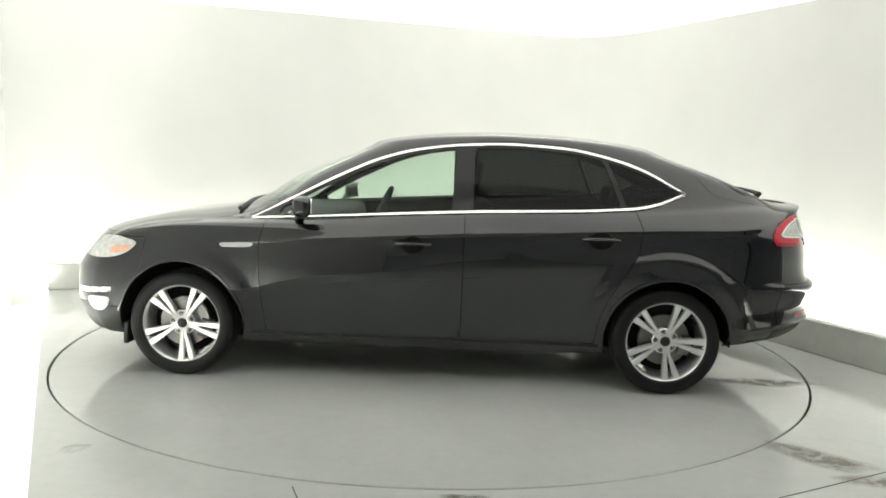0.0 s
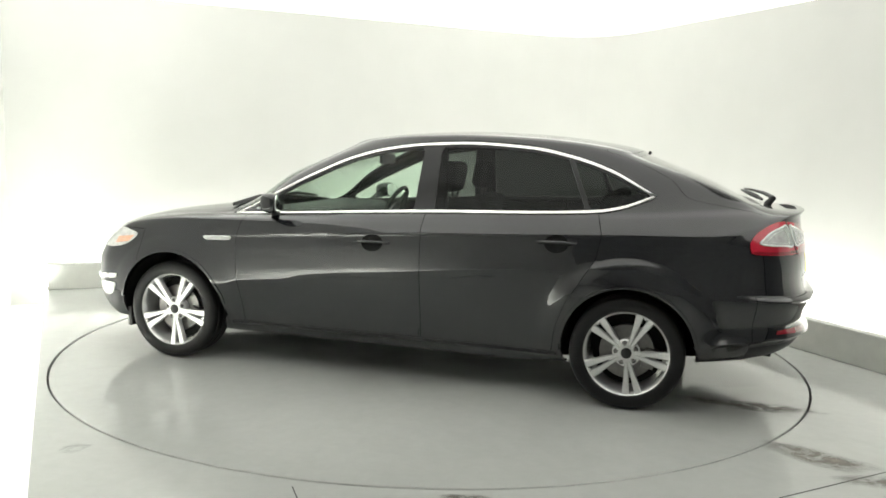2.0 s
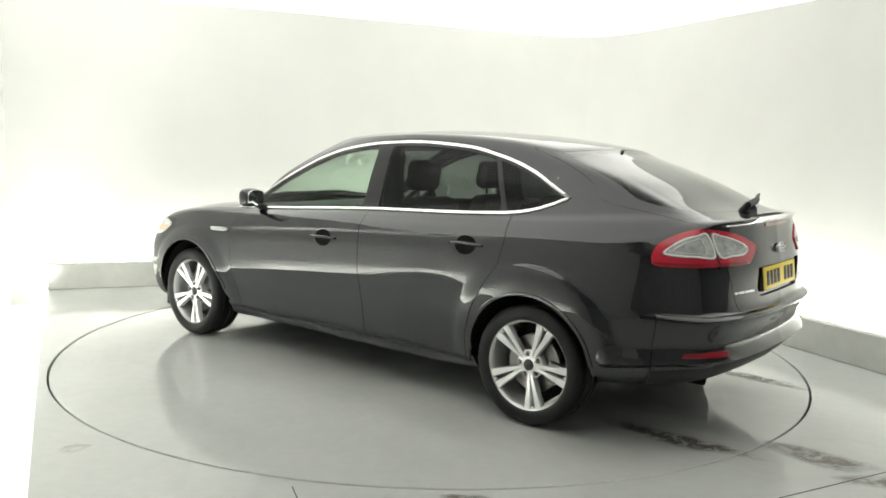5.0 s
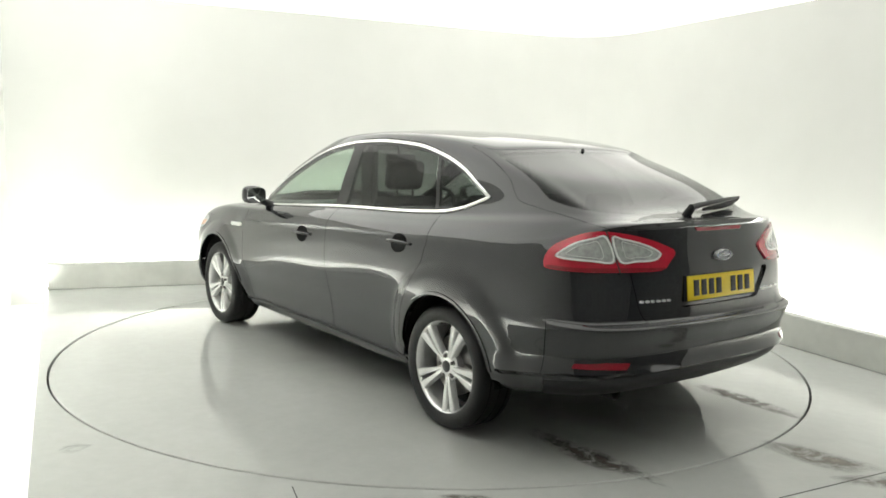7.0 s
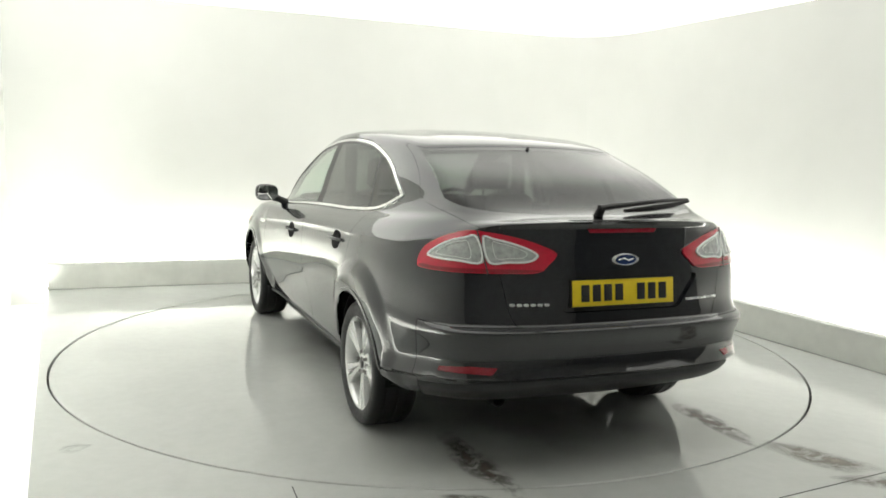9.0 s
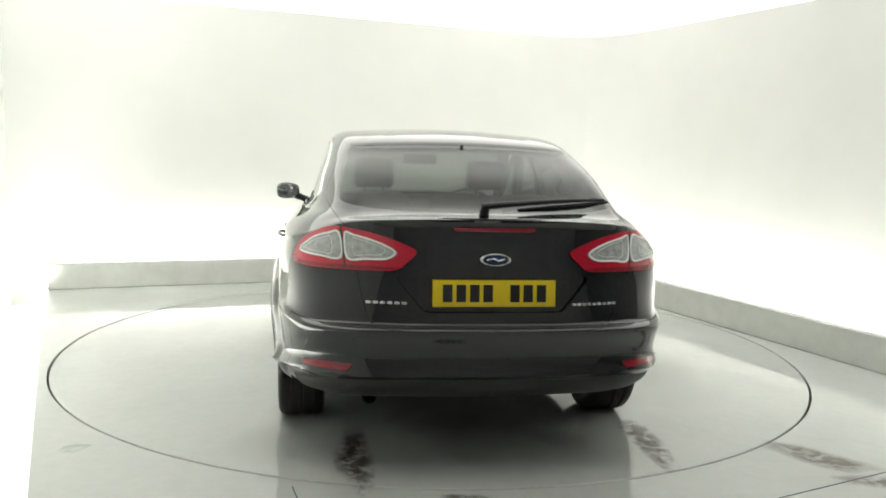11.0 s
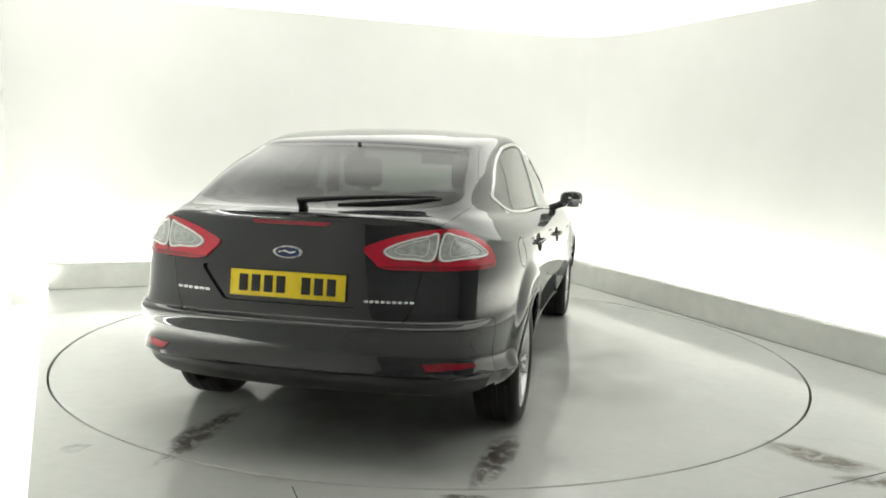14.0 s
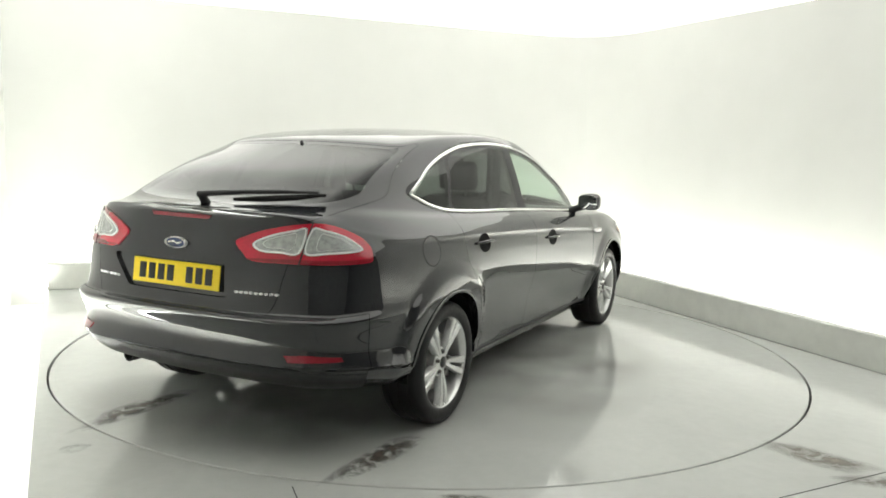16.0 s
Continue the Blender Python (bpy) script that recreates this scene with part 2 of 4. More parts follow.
def wall_sheet(name, line, n_a, n_b, top):
    """A smooth curving wall along plan points, 12 cm thick on its outer side."""
    bm = bmesh.new()
    outer = [p - (n_a + n_b).normalized() * 0.14 for p in line]
    rows = [[bm.verts.new((p.x, p.y, z)) for p in side for z in (-0.3, top)] for side in (line, outer)]
    a, b = rows
    m = len(line)
    for i in range(m - 1):
        bm.faces.new((a[2 * i], a[2 * i + 2], a[2 * i + 3], a[2 * i + 1]))
        bm.faces.new((b[2 * i], b[2 * i + 1], b[2 * i + 3], b[2 * i + 2]))
        bm.faces.new((a[2 * i + 1], a[2 * i + 3], b[2 * i + 3], b[2 * i + 1]))
    for i in (0, m - 1):
        bm.faces.new((a[2 * i], a[2 * i + 1], b[2 * i + 1], b[2 * i]))
    return tagged(part(name, bm, WALLMAT), "seamless white fabric wall washed with light", "wall", kind="structure")


def build_booth():
    build_floor()
    n_back, n_right, n_left = Vector((DIR_BACK.y, -DIR_BACK.x)), Vector((DIR_RIGHT.y, -DIR_RIGHT.x)), Vector((-DIR_LEFT.y, DIR_LEFT.x))
    if n_left.x < 0:
        n_left = -n_left
    if n_back.y > 0:
        n_back = -n_back
    if n_right.x > 0:
        n_right = -n_right
    strip("kerb_back", P_LEFT + DIR_BACK * 0.02, P_BACK, n_back, -0.05, 0.235, 0.09, KERBMAT, "low grey painted kerb along the back of the platform", "kerb")
    strip("kerb_right", P_BACK + DIR_RIGHT * 0.095, P_RIGHT, n_right, -0.05, 0.235, 0.09, KERBMAT, "low grey painted kerb along the side of the platform", "kerb")
    top, gap = 2.72, 0.42
    wide = 0.90
    corner = P_BACK - n_back * gap - n_right * wide
    wl = P_LEFT - n_back * gap - n_left * 0.7
    # back and side wall run into each other in a soft cove
    bend = [corner - DIR_BACK * 0.9 * (1 - t) ** 2 + DIR_RIGHT * 0.9 * t ** 2 for t in np.linspace(0, 1, 13)]
    inner = [wl] + bend[:7]
    wall_sheet("wall_back", inner, n_back, n_right, top)
    wall_sheet("wall_right", bend[6:] + [P_RIGHT - n_right * wide], n_back, n_right, top)
    strip("wall_left", P_LEFT - n_left * 0.30 - DIR_LEFT * 0.60, P_LEFT - n_left * 0.30 + DIR_LEFT * 7.0, n_left, -0.3, top, 0.12, WALLMAT, "seamless white fabric side wall washed with light", "wall")
    # white ground between the platform and the walls
    flat("ground", [(-9, -10), (9, -10), (9, 8), (-9, 8)], -0.201, WHITEFLOOR, 0.05, "white vinyl ground round the platform", "floor")
    # light troughs behind the kerbs and along the open edge
    for name, a, b, inward in (("light_trough", P_LEFT - n_back * 0.20, P_BACK - n_back * 0.20, n_back), ("light_trough", P_BACK - n_right * 0.64, P_RIGHT - n_right * 0.64, n_right)):
        trough = tagged(new(name), "shallow trough with a white tube that washes the wall", "light fitting", "troughs behind the kerbs")
        bm = bmesh.new()
        height = 0.045
        tube(bm, [(a.x, a.y, height), (b.x, b.y, height)], 0.055, 16)
        part("tube", bm, TROUGH, trough, "glowing white tube")
        bm = bmesh.new()
        o = inward * 0.06
        prism(bm, [tuple(a + o), tuple(b + o), tuple(b - o), tuple(a - o)], -0.20, height - 0.04)
        part("housing", bm, WHITEFLOOR, trough)
    # flat light strip between the open platform edge and the wall
    band = tagged(new("light_strip"), "long flat white light strip sunk beside the platform edge", "light fitting")
    a, b = P_LEFT + DIR_LEFT * 0.45, P_LEFT + DIR_LEFT * 5.1
    bm = bmesh.new()
    prism(bm, [tuple(a - n_left * 0.058), tuple(b - n_left * 0.058), tuple(b - n_left * 0.188), tuple(a - n_left * 0.188)], -0.20, -0.186)
    ledge = bmesh.new()
    prism(ledge, [tuple(a - n_left * 0.004), tuple(b - n_left * 0.004), tuple(b - n_left * 0.055), tuple(a - n_left * 0.055)], -0.20, -0.180)
    part("cover_plate", ledge, WHITEFLOOR, band, "white cover plate")
    part("diffuser", bm, STRIP_LIGHT, band, "glowing white diffuser")
    bm = bmesh.new()
    prism(bm, [tuple(a - n_left * 0.294), tuple(b - n_left * 0.294), tuple(b - n_left * 0.301), tuple(a - n_left * 0.301)], -0.088, -0.078)
    tagged(part("trim_wall_left", bm, GAP), "thin dark seam along the foot of the wall", "trim", kind="structure")
    # ceiling with its large diffuser
    flat("ceiling", [(-5.2, -4.0), (6.2, -4.0), (6.2, 5.6), (-5.2, 5.6)], top + 0.16, WALLMAT, 0.06, "white booth ceiling", "ceiling")
    light = tagged(new("ceiling_light"), "large white softbox that fills the booth ceiling", "light fitting")
    bm = bmesh.new()
    box(bm, (-4.7, -3.5, top + 0.012), (5.6, 5.0, top + 0.03))
    part("diffuser", bm, CEIL_LIGHT, light, "glowing white diffuser sheet")
    bm = bmesh.new()
    for lo, hi in (((-4.76, -3.56), (-4.7, 5.06)), ((5.6, -3.56), (5.66, 5.06)), ((-4.7, -3.56), (5.6, -3.5)), ((-4.7, 5.0), (5.6, 5.06))):
        box(bm, (*lo, top + 0.01), (*hi, top + 0.10))
    part("frame", bm, WHITEFLOOR, light)
    # unseen plain hall beyond the booth's open side, added pale to bounce light back
    for name, a, b, nrm in (("wall_hall_front", (-7, -8.0), (7, -8.0), (0, 1)), ("wall_hall_west", (-8.5, -9.5), (-8.5, 7), (1, 0)), ("wall_hall_east", (8.5, -9.5), (8.5, 7), (-1, 0)), ("wall_hall_north", (-9, 7), (9, 7), (0, -1))):
        strip(name, Vector(a), Vector(b), Vector(nrm), -0.25, 4.5, 0.15, HALL_BOUNCE, "plain pale hall wall out of view, added to bounce light", "wall")
    flat("ceiling_hall", [(-9, -10), (9, -10), (9, 8), (-9, 8)], 4.6, HALL_BOUNCE, 0.08, "plain pale hall ceiling out of view, added to bounce light", "ceiling")


def film_on(name, outline_fn, material, z, label, parent=None, rings=8, steps=40, jag=0.0):
    """A thin film lying on a floor; it fades out to its rim by a vertex attribute."""
    verts, faces, fade = [], [], []
    for i in range(rings + 1):
        k = i / rings
        for j in range(steps):
            a = 2 * math.pi * j / steps
            x, y = outline_fn(a, k)
            verts.append((x, y, z))
            fade.append(1 - k ** 2)
    for i in range(rings):
        for j in range(steps):
            faces.append((i * steps + j, i * steps + (j + 1) % steps, (i + 1) * steps + (j + 1) % steps, (i + 1) * steps + j))
    me = bpy.data.meshes.new(name)
    me.from_pydata(verts, [], faces)
    att = me.attributes.new("fade", "FLOAT", "POINT")
    att.data.foreach_set("value", fade)
    me.materials.append(material)
    ob = new(name, me)
    ob.parent = parent
    return tagged(ob, label)


def blob(cx, cy, lx, ly, turn, seed):
    """An uneven patch outline for film_on."""
    c, s = math.cos(turn), math.sin(turn)

    def at(a, k):
        w = k * (1 + 0.35 * noise.noise((math.cos(a) * 1.5 + seed, math.sin(a) * 1.5, seed)))
        x, y = lx * w * math.cos(a), ly * w * math.sin(a)
        return cx + c * x - s * y, cy + s * x + c * y
    return at


def build_turntable():
    table = tagged(new("turntable"), "round grey-green turntable set flush in the platform, wet and stained", "turntable")
    bm = bmesh.new()
    r = TURNTABLE_RADIUS - 0.008
    n = 160
    prof = [(r - 0.004, 0.0), (r, -0.004), (r, -0.05)]
    rings = [[bm.verts.new((a * math.cos(2 * math.pi * i / n), a * math.sin(2 * math.pi * i / n), z)) for i in range(n)] for a, z in prof]
    bm.faces.new(rings[0])
    for a, b in zip(rings, rings[1:]):
        for i in range(n):
            bm.faces.new((a[i], b[i], b[(i + 1) % n], a[(i + 1) % n]))
    part("deck", bm, DECK, table)
    return table


# ---------------------------------------------------------------- the car's shell
# Half-rings of the body from the middle of the nose, round the side, to the middle of the tail.
# Space of the car: x forward from the middle of the wheelbase, y to its left, z up.
SIDE_X = [1.43, 1.0, 0.45, -0.2, -0.85, -1.425, -1.85]


def ring(front_x, rear_x, y, z, side_x=SIDE_X):
    return np.array([front_x + side_x + rear_x, y, z], float).T


def roof_z(x, y):
    """Height of the roof skin."""
    return pchip([-1.43, -1.07, -0.728, -0.424, -0.118, 0.265, 0.46], [1.414, 1.474, 1.499, 1.506, 1.495, 1.451, 1.392], x) - 0.034 * (np.abs(y) / 0.62) ** 2


def body_rings():
    floor_pan = ring([2.12, 2.11, 2.02, 1.92, 1.84], [-2.05, -2.16, -2.22, -2.24],
                     [0, .35, .58, .70, .74, .76, .76, .76, .76, .76, .76, .76, .68, .55, .30, 0],
                     [.215, .215, .215, .22, .22, .20, .19, .185, .185, .19, .24, .28, .30, .31, .32, .32])
    bottom = ring([2.22, 2.20, 2.11, 1.98, 1.88], [-2.09, -2.22, -2.28, -2.30],
                  [0, .38, .64, .78, .83, .825, .80, .79, .79, .80, .825, .825, .735, .59, .32, 0],
                  [.22, .22, .22, .23, .23, .21, .20, .195, .195, .20, .25, .30, .325, .34, .35, .35])
    sill = ring([2.33, 2.31, 2.20, 2.04, 1.89], [-2.150, -2.29, -2.350, -2.364],
                [0, .38, .66, .83, .885, .880, .850, .835, .833, .843, .886, .875, .775, .62, .33, 0],
                [.30, .30, .30, .31, .31, .29, .28, .27, .27, .28, .33, .36, .395, .415, .425, .425])
    low = ring([2.38, 2.355, 2.25, 2.08, 1.89], [-2.172, -2.305, -2.366, -2.380],
               [0, .38, .67, .845, .905, .912, .887, .873, .870, .879, .912, .892, .790, .630, .34, 0],
               [.46, .46, .46, .47, .46, .43, .42, .43, .44, .46, .50, .52, .54, .55, .56, .56])
    waist = ring([2.37, 2.345, 2.24, 2.07, 1.89], [-2.195, -2.342, -2.408, -2.423],
                 [0, .38, .67, .845, .91, .930, .922, .913, .911, .916, .926, .902, .80, .634, .34, 0],
                 [.60, .60, .60, .60, .57, .53, .54, .583, .632, .685, .68, .642, .64, .645, .65, .65])
    ledge = ring([2.345, 2.32, 2.21, 2.05, 1.87], [-2.165, -2.30, -2.365, -2.38],
                 [0, .38, .665, .84, .908, .930, .925, .920, .917, .922, .923, .893, .785, .62, .335, 0],
                 [.66, .66, .66, .66, .65, .62, .62, .655, .70, .745, .745, .695, .675, .675, .675, .675])
    door = ring([2.31, 2.28, 2.17, 2.02, 1.85], [-2.135, -2.275, -2.35, -2.365],
                [0, .38, .66, .825, .892, .918, .921, .920, .918, .920, .914, .878, .785, .61, .33, 0],
                [.71, .71, .71, .72, .72, .72, .735, .765, .80, .832, .85, .855, .85, .85, .85, .85])
    shoulder = ring([2.235, 2.205, 2.10, 1.965, 1.83], [-2.085, -2.225, -2.308, -2.326],
                    [0, .38, .63, .77, .845, .892, .904, .906, .904, .899, .886, .845, .74, .585, .33, 0],
                    [.78, .785, .79, .805, .82, .815, .824, .862, .904, .934, .960, .975, 1.02, 1.052, 1.068, 1.072])
    lip = ring([2.19, 2.16, 2.05, 1.92, 1.79], [-2.07, -2.228, -2.325, -2.346],
               [0, .38, .615, .75, .81, .852, .874, .884, .888, .884, .870, .828, .725, .575, .328, 0],
               [.815, .82, .825, .835, .86, .90, .915, .927, .943, .963, .985, .998, 1.04, 1.078, 1.099, 1.104],
               [1.42, 1.0, .45, -.2, -.85, -1.425, -1.845])
    deck = ring([1.84, 1.82, 1.75, 1.67, 1.59], [-2.03, -2.15, -2.24, -2.26],
                [0, .36, .58, .695, .75, .795, .832, .848, .852, .842, .82, .775, .69, .55, .32, 0],
                [.905, .908, .905, .90, .905, .925, .935, .957, .983, 1.008, 1.035, 1.06, 1.08, 1.096, 1.10, 1.10],
                [1.34, .97, .45, -.2, -.85, -1.40, -1.80])
    belt = ring([1.22, 1.19, 1.13, 1.09, 1.05], [-1.985, -2.09, -2.15, -2.16],
                [0, .32, .53, .65, .72, .765, .79, .805, .808, .797, .768, .722, .645, .52, .30, 0],
                [1.005, 1.0, .985, .97, .955, .95, .952, .985, 1.02, 1.05, 1.075, 1.105, 1.12, 1.115, 1.11, 1.108],
                [1.01, .90, .45, -.2, -.85, -1.36, -1.72])
    drip = ring([.42, .405, .375, .34, .29], [-1.375, -1.405, -1.42, -1.425],
                [0, .22, .40, .50, .55, .588, .608, .618, .624, .618, .606, .592, .55, .42, .22, 0], [0] * 16,
                [.20, .04, -.16, -.43, -.80, -1.08, -1.27])
    drip[:, 2] = roof_z(drip[:, 0], drip[:, 1]) - 0.012
    mid = (belt + drip) / 2
    mid[:, 0] += np.array([.05, .05, .05, .045, .04, .03, .015, 0, 0, 0, 0, -.03, -.04, -.045, -.05, -.05]) * 0.25
    mid[:, 1] += 0.016 * (mid[:, 1] > 0.3)
    mid[:, 2] += np.array([.03, .03, .03, .03, .028, .025, .015, .004, 0, 0, .012, .022, .018, .012, .006, .004]) * 0.8
    rings = [floor_pan, bottom, sill, low, waist, ledge, door, shoulder, lip, deck, belt, mid, drip]
    for r in rings:  # short nose
        ahead = r[:, 0] > 1.43
        r[ahead, 0] = 1.43 + (r[ahead, 0] - 1.43) * 0.885
    for k in (0.93, 0.66, 0.33, 0.0):
        r = drip.copy()
        r[:, 0] = -0.5 + (r[:, 0] + 0.5) * (0.25 + 0.75 * k)
        r[:, 1] *= k
        r[:, 2] = roof_z(r[:, 0], r[:, 1])
        rings.append(r)
    return np.array(rings)


RINGS = body_rings()
KU, KV = 20, 12
NU, NV = 15 * KU, (len(RINGS) - 1) * KV
BELT, DRIP, WAIST, LEDGE, SHOULDER, LIP, DECKR = 10, 12, 4, 5, 7, 8, 9


def half_shell():
    """The left half of the body skin as a grid of points [v][u]."""
    us = np.linspace(0, 15, NU + 1)
    across = np.array([[catmull(r[:, k], us) for k in range(3)] for r in RINGS])
    grid = np.empty((NV + 1, NU + 1, 3))
    vs = np.linspace(0, len(RINGS) - 1, NV + 1)
    for i in range(NU + 1):
        c = across[:, :, i]
        step = np.maximum(np.linalg.norm(np.diff(c, axis=0), axis=1), 0.004)
        s = np.concatenate([[0], np.cumsum(step)])
        at = np.interp(vs, np.arange(len(RINGS)), s)
        for k in range(3):
            grid[:, i, k] = pchip(s, c[:, k], at)
    for _ in range(2):  # fair the skin a little
        g = grid.copy()
        g[1:-1, 1:-1] = (grid[1:-1, 1:-1] * 2 + grid[:-2, 1:-1] * 0.5 + grid[2:, 1:-1] * 0.5 + grid[1:-1, :-2] * 0.5 + grid[1:-1, 2:] * 0.5) / 4
        grid = g
    x, z = grid[:, :, 0].copy(), grid[:, :, 2].copy()
    flank = np.clip((grid[:, :, 1] - .72) / .1, 0, 1)
    for wx, reach, swell in ((1.425, .470, .016), (-1.425, .515, .026)):  # flared wheel arches with a crisp brow
        r = np.hypot(x - wx, z - .325)
        k = np.clip((reach - r) / .075, 0, 1)
        grid[:, :, 1] += swell * (k - .3 * k * k) / .7 * flank * np.clip((z - .2) / .2, 0, 1)
    # pressed shoulder line along the flank, with an undercut below it
    over = z - z[SHOULDER * KV][None, :]
    ridge = np.where(over > 0, np.exp(-over / .035), np.clip(1 + over / .022, 0, 1))
    along = np.clip((1.12 - x) / .12, 0, 1) * np.clip((x + 2.02) / .15, 0, 1)
    grid[:, :, 1] += .009 * ridge * along * flank
    # door crease: the panel turns under sharply below it
    under = z - z[WAIST * KV][None, :]
    grid[:, :, 1] -= .008 * np.where(under < 0, 1 - np.exp(under / .035), 0) * flank * np.clip((1.0 - x) / .1, 0, 1) * np.clip((x + 1.05) / .1, 0, 1)
    # lip round the foot of the rear bumper
    crest = np.interp(-x, [1.85, 2.15, 2.38], [.405, .442, .455])
    lip = np.clip((z - crest + .022) / .022, 0, 1) * np.clip((crest + .075 - z) / .075, 0, 1) ** 1.5
    back = np.clip((-x - 1.95) / .38, 0, 1)
    lip *= .038 * np.clip((-x - 1.80) / .08, 0, 1)
    grid[:, :, 0] -= lip * back
    grid[:, :, 1] += lip * (1 - back) * np.clip(grid[:, :, 1] / .7, 0, 1)
    grid[:, 0, 1] = grid[:, -1, 1] = 0
    return grid


GRID = half_shell()
from mathutils.bvhtree import BVHTree


def grid_tree():
    w = NU + 1
    faces = [(j * w + i, j * w + i + 1, (j + 1) * w + i + 1, (j + 1) * w + i) for j in range(NV) for i in range(NU)]
    return BVHTree.FromPolygons([Vector(p) for p in GRID.reshape(-1, 3)], faces)


SKIN = grid_tree()


def on_side(x, z, lift=0.0):
    """The point of the left flank at (x, z), lifted off the skin."""
    p, n, _, _ = SKIN.ray_cast(Vector((x, 2.0, z)), Vector((0, -1, 0)))
    if p is None:
        p, n, _, _ = SKIN.find_nearest(Vector((x, 0.85, z)))
    if n.y < 0:
        n = -n
    return p + n * lift


def on_tail(y, z, lift=0.0):
    """The point of the tail at (|y|, z), lifted off the skin."""
    p, n, _, _ = SKIN.ray_cast(Vector((-4.0, abs(y), z)), Vector((1, 0, 0)))
    if p is None:
        p, n, _, _ = SKIN.find_nearest(Vector((-2.3, abs(y), z)))
    if n.x > 0:
        n = -n
    q = p + n * lift
    return Vector((q.x, math.copysign(q.y, y) if y else q.y, q.z))


def dlo_top(x):
    return pchip([-1.523, -1.449, -1.287, -1.088, -.82, -.482, -.21, .061, .262, .526, .784, 1.03], [1.158, 1.198, 1.284, 1.351, 1.403, 1.420, 1.409, 1.374, 1.321, 1.206, 1.073, .946], x)


def dlo_bottom(x):
    return pchip([-1.523, -1.346, -1.215, -.226, .675, 1.03], [1.158, 1.090, 1.066, 1.020, .965, .944], x)


def glass_outline(x0, x1, slant0=0.0, slant1=0.0, top=0.020, bottom=0.014, n=26):
    """A window's outline in the side view between two leaning uprights (x at the belt; slant: shift per metre of height)."""
    def clip(x_base, slant, z_fn, off):
        x = x_base
        for _ in range(12):
            x = x_base + slant * (float(z_fn(x)) + off - 1.02)
        return x
    xt = np.linspace(clip(x0, slant0, dlo_top, -top), clip(x1, slant1, dlo_top, -top), n)
    xb = np.linspace(clip(x0, slant0, dlo_bottom, bottom), clip(x1, slant1, dlo_bottom, bottom), n)
    return [(x, float(dlo_top(x)) - top) for x in xt] + [(x, float(dlo_bottom(x)) + bottom) for x in xb[::-1]]


DLO = [(x, float(dlo_top(x))) for x in np.linspace(-1.523, 1.03, 60)] + [(x, float(dlo_bottom(x))) for x in np.linspace(1.02, -1.51, 40)]
WIN_FRONT = glass_outline(-.155, .865, -.06, -.1)
WIN_REAR = glass_outline(-1.175, -.285, .42, -.0)
WIN_QUARTER = glass_outline(-1.465, -1.205, -.3, .42)
DOOR_FRONT = [(.93, .27), (.955, .6), (.96, .80), (.93, .945), (.78, 1.09), (.53, 1.225), (.262, 1.34), (.06, 1.392), (-.225, 1.43), (-.225, 1.02), (-.222, .6), (-.215, .265)]
DOOR_REAR = [(-.228, .265), (-.236, .6), (-.238, 1.02), (-.238, 1.432), (-.48, 1.44), (-.82, 1.422), (-1.06, 1.375), (-1.225, 1.07), (-1.262, .95), (-1.24, .82), (-1.16, .69), (-1.08, .56), (-1.03, .42), (-1.01, .275)]
ARCH_FRONT = [(1.425 + .365 * math.cos(a), .325 + .365 * math.sin(a)) for a in np.linspace(0, 2 * math.pi, 73)[:-1]]
ARCH_REAR = [(-1.425 + .360 * math.cos(a), .325 + .352 * math.sin(a)) for a in np.linspace(0, 2 * math.pi, 73)[:-1]]


def rounded(points, closed=True, n=6):
    """A smooth line through the points."""
    p = np.array(points, float)
    out = []
    m = len(p)
    for i in range(m if closed else m - 1):
        a, b, c, d = (p[(i - 1) % m], p[i], p[(i + 1) % m], p[(i + 2) % m]) if closed else (p[max(i - 1, 0)], p[i], p[i + 1], p[min(i + 2, m - 1)])
        for t in np.arange(n) / n:
            out.append(tuple(0.5 * (2 * b + (c - a) * t + (2 * a - 5 * b + 4 * c - d) * t * t + (3 * b - a - 3 * c + d) * t ** 3)))
    if not closed:
        out.append(tuple(p[-1]))
    return out


TAILGATE = rounded([(0, .652), (.3, .652), (.45, .655), (.50, .668), (.53, .72), (.555, .82), (.575, .92), (.60, 1.04), (.645, 1.085), (.690, 1.14), (.685, 1.19), (.65, 1.29), (.61, 1.38), (.60, 1.45), (.60, 1.52)], False) + [(-.2, 1.52), (-.2, .652)]
WIN_TAIL = rounded([(0, 1.113), (.3, 1.116), (.48, 1.124), (.60, 1.140), (.642, 1.165), (.640, 1.20), (.605, 1.30), (.570, 1.385), (.56, 1.45), (.56, 1.52)], False) + [(-.2, 1.52), (-.2, 1.113)]


RECESS = [(-.2, .866), (.392, .866), (.405, .860), (.398, .845), (.298, .728), (.28, .722), (-.2, .722)]


def inside(poly, x, z):
    poly = np.asarray(poly)
    x0, z0 = poly[:, 0], poly[:, 1]
    x1, z1 = np.roll(x0, -1), np.roll(z0, -1)
    x, z = np.asarray(x)[..., None], np.asarray(z)[..., None]
    cross = ((z0 > z) != (z1 > z)) & (x < (x1 - x0) * (z - z0) / (z1 - z0 + 1e-12) + x0)
    return cross.sum(-1) % 2 == 1


def nearest_on(poly, x, z):
    poly = np.asarray(poly)
    a, b = poly, np.roll(poly, -1, axis=0)
    d = b - a
    t = np.clip(((np.array([x, z]) - a) * d).sum(1) / ((d * d).sum(1) + 1e-12), 0, 1)
    q = a + t[:, None] * d
    k = ((q - [x, z]) ** 2).sum(1).argmin()
    return q[k]


